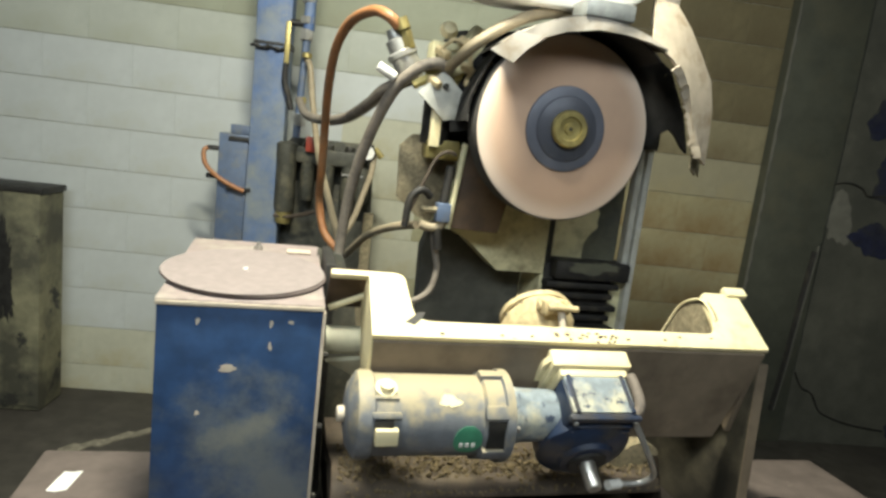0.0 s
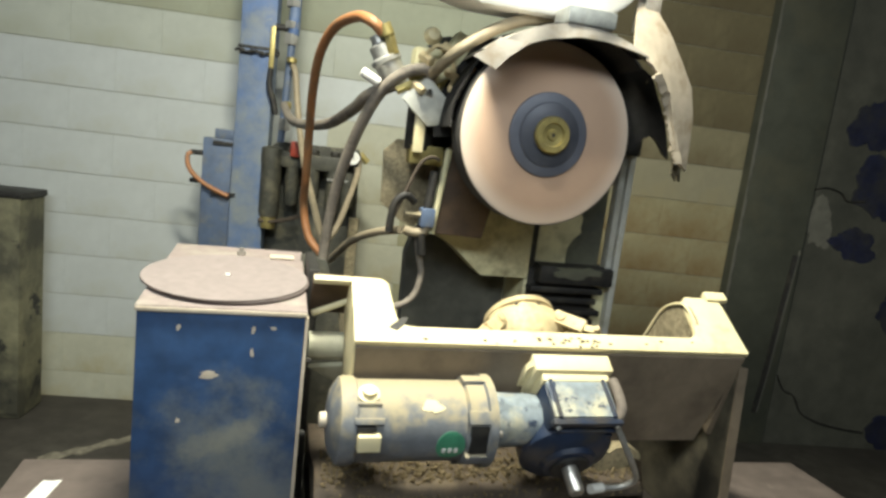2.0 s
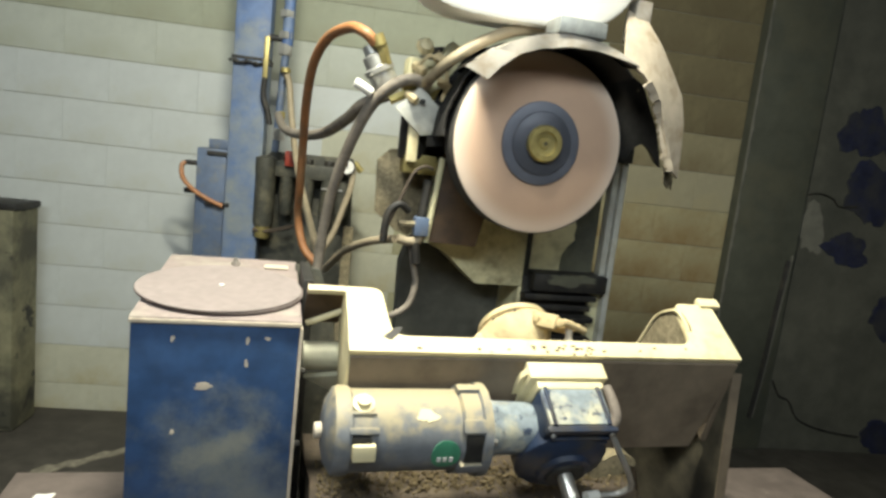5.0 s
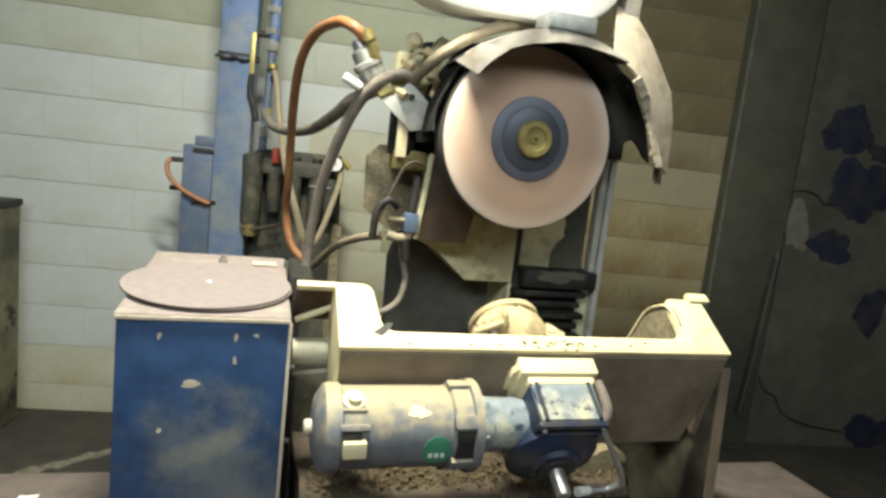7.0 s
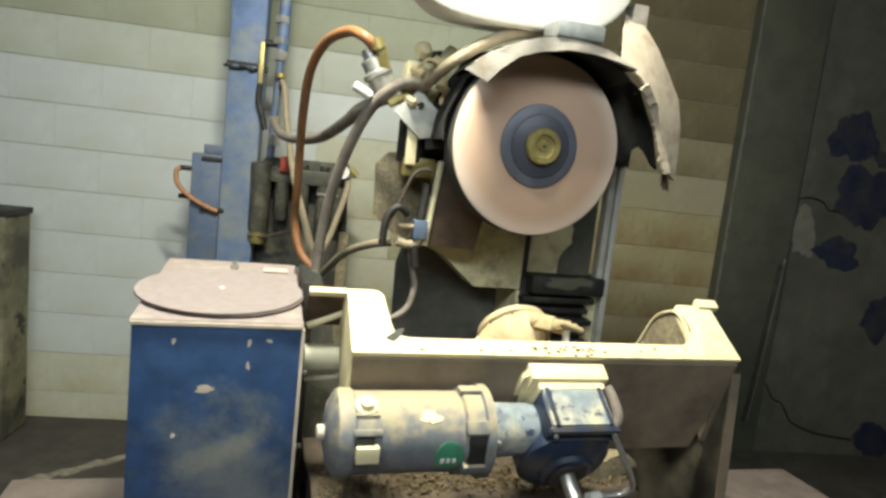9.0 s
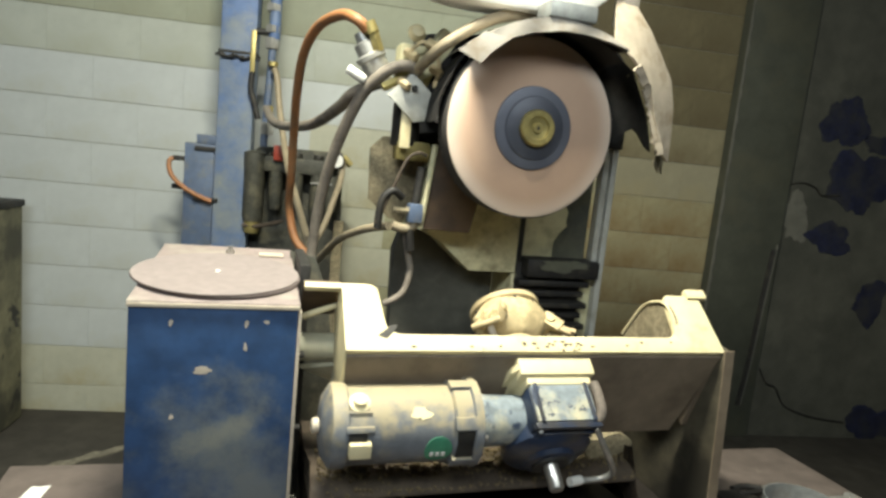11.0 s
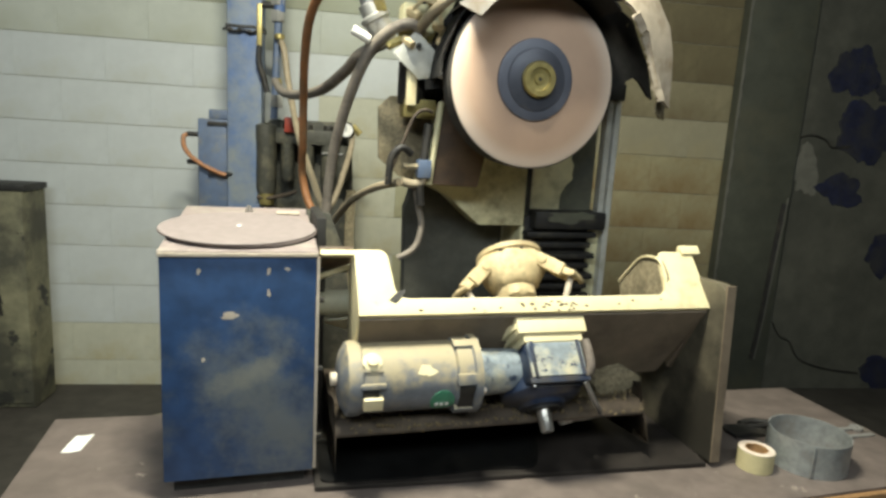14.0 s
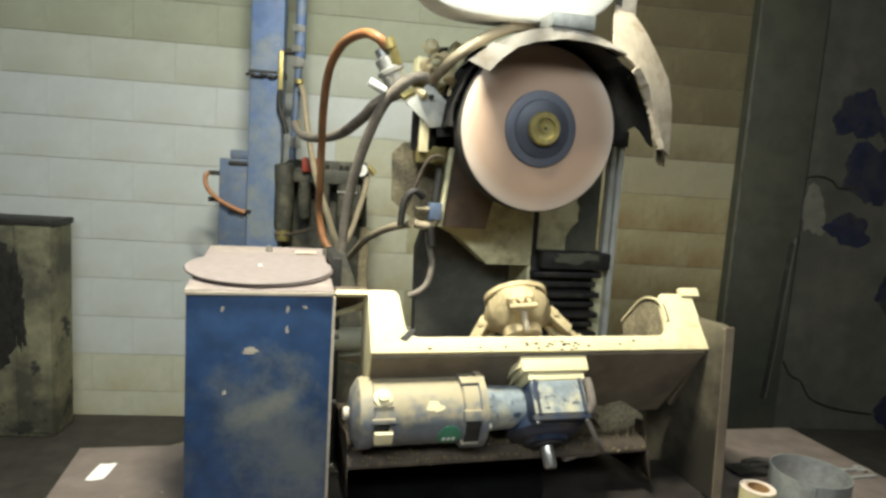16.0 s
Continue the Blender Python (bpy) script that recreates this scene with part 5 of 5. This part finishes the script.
tape = thing("tape_roll", (0.645, -0.30, 0.7055), "roll of yellow masking tape on the bench", "tape roll")
part("roll", lathe([(0.024, 0), (0.037, 0), (0.037, 0.042), (0.024, 0.042), (0.024, 0)], (0.645, -0.30, 0.7055), (0, 0, 1), 40), TAPE_MAT, tape)
part("roll_face", lathe([(0.024, 0), (0.0365, 0), (0.0365, 0.0015), (0.024, 0.0015), (0.024, 0)], (0.645, -0.30, 0.7477), (0, 0, 1), 40), TAPE_SIDE, tape)
part("core", lathe([(0.021, 0), (0.0238, 0), (0.0238, 0.044), (0.021, 0.044), (0.021, 0)], (0.645, -0.30, 0.7055), (0, 0, 1), 32), BENCH_WOOD, tape)
ring = thing("metal_ring", (0.785, -0.30, 0.7055), "open dull galvanised metal ring on the bench", "metal ring")
part("band", lathe([(0.080, 0), (0.083, 0), (0.083, 0.074), (0.080, 0.074), (0.080, 0)], (0.785, -0.30, 0.7055), (0, 0, 1), 56), GALV, ring)
part("seam", box(0.735, -0.3665, 0.742, 0.012, 0.003, 0.07, 0.001), GALV, ring)
pl = thing("pliers", (0.82, -0.155, 0.7055), "black handled pliers lying on the bench", "pliers")
for s in (0, 1):
    part("handle", tube([(0.76, -0.125 - 0.02 * s, 0.714), (0.80, -0.12 - 0.03 * s, 0.716), (0.838, -0.135 - 0.012 * s, 0.716)], 0.007), BLACK, pl)
part("jaw", box(0.852, -0.14, 0.715, 0.04, 0.022, 0.012, 0.004), STEEL, pl)
clampc = thing("hose_clip", (0.85, -0.165, 0.7055), "small bright steel hose clip", "hose clip")
part("band", lathe([(0.03, 0), (0.0318, 0), (0.0318, 0.012), (0.03, 0.012), (0.03, 0)], (0.872, -0.165, 0.706), (0.1, 0, 1), 36), STEEL, clampc)
part("screw", box(0.875, -0.198, 0.714, 0.03, 0.012, 0.012, 0.002), STEEL_DARK, clampc)
solid("rag", blob(0.745, 0.7125, 0.05, 0.006, 9, -0.185, 20, 0.05), BLACK, "small black oily rag on the bench", "rag", M)
key = thing("spanner", (1.04, -0.19, 0.7055), "grey steel open spanner at the bench edge", "spanner")
part("stem", box(1.02, -0.19, 0.709, 0.08, 0.012, 0.005, 0.001), ALU, key)
part("jaw", lathe([(0.006, 0), (0.016, 0), (0.016, 0.006), (0.006, 0.006), (0.006, 0)], (1.065, -0.19, 0.7065), (0, 0, 1), 20), ALU, key)
solid("steel_strip", box(1.03, -0.225, 0.708, 0.10, 0.012, 0.004, 0.001), ALU, "narrow strip of scrap steel on the bench", "scrap strip", M)

# lamp batten above the bench, out of the picture
bt = thing("ceiling_lamp", (-0.28, -2.28, 2.8), "white fluorescent batten above the bench", "lamp", I4)
part("housing", box(-0.28, -2.28, 2.845, 0.9, 0.14, 0.05, 0.008), WHITE, bt)
part("hanger", rod((-0.63, -2.28, 2.865), (-0.63, -2.28, 3.4), 0.006, seg=8, bm=rod((0.07, -2.28, 2.865), (0.07, -2.28, 3.4), 0.006, seg=8)), ALU, bt)
part("tube", rod((-0.68, -2.28, 2.805), (0.12, -2.28, 2.805), 0.016, seg=16), TUBE_GLOW, bt, "lit fluorescent tube")

# ---- painted blocks of the wall ----
rb = random.Random(2)
shapes = {}


def block_mesh(w, h, which):
    key_ = (round(w, 3), round(h, 3), which)
    if key_ not in shapes:
        b_ = bmesh.new()
        bmesh.ops.create_cube(b_, size=1.0, matrix=Matrix.Diagonal((w, 0.022, h, 1)))
        edges = [e for e in b_.edges if all(v.co.y < 0 for v in e.verts)]
        bmesh.ops.bevel(b_, geom=edges, offset=0.0015, segments=1, affect="EDGES")
        me = bpy.data.meshes.new("block")
        b_.to_mesh(me)
        b_.free()
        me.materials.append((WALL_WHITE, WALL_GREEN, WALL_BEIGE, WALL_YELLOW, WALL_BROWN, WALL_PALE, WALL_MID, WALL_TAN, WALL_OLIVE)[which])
        shapes[key_] = me
    return shapes[key_]


# block tone by course: olive towards the top, browner right of x = 0.75
joints = [0.0] + [FIRST + COURSE * k for k in range(17)]
for r_, (z0, z1) in enumerate(zip(joints, joints[1:])):
    z1 = min(z1, 3.4)
    shift = 0.0 if r_ % 2 else BLOCK / 2
    x = -1.63 + shift - BLOCK * 5
    while x < WX1:
        a_, c_ = max(x, WX0), WX1 if WX1 - x - BLOCK < 0.06 else x + BLOCK
        if c_ - a_ > 0.03:
            w, h = c_ - a_ - 0.0002, z1 - z0 - 0.0024
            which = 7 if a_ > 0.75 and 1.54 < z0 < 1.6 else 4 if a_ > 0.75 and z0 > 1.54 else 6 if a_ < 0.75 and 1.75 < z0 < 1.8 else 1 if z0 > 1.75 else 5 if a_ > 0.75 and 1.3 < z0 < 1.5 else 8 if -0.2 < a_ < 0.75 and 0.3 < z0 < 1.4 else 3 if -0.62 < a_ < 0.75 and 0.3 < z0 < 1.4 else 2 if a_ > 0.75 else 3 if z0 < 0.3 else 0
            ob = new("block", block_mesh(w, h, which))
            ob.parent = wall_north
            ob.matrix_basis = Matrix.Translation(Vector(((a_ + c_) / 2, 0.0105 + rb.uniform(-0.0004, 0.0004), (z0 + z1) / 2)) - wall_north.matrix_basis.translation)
        x += BLOCK

# ---- what moves ----
TILT = [(0, 0), (4, 0), (8.8, 0), (9.3, 0.5), (10, 2.6), (10.5, 4.3), (11, 5.9), (11.5, 7.6), (12, 9.6), (12.5, 11.3), (13, 12.75), (13.5, 13.95), (14, 14.85), (14.5, 15.15), (15, 15.3), (16, 15.3)]


def motions():
    walk(cradle, [(t, M @ Matrix.Translation(PIVOT) @ pose(0, 0, 0, a, 0, 0)) for t, a in TILT])
    walk(chuck, [(k * 0.4, CHUCK_AT @ pose(0, 0, 0, 0, -90.9 * (k * 0.4 + 0.04), 0)) for k in range(41)])
    walk(wheel, [(k * 0.1, WHEEL_AT @ pose(0, 0, 0, 0, 80.0 * k, 0)) for k in range(161)])


motions()
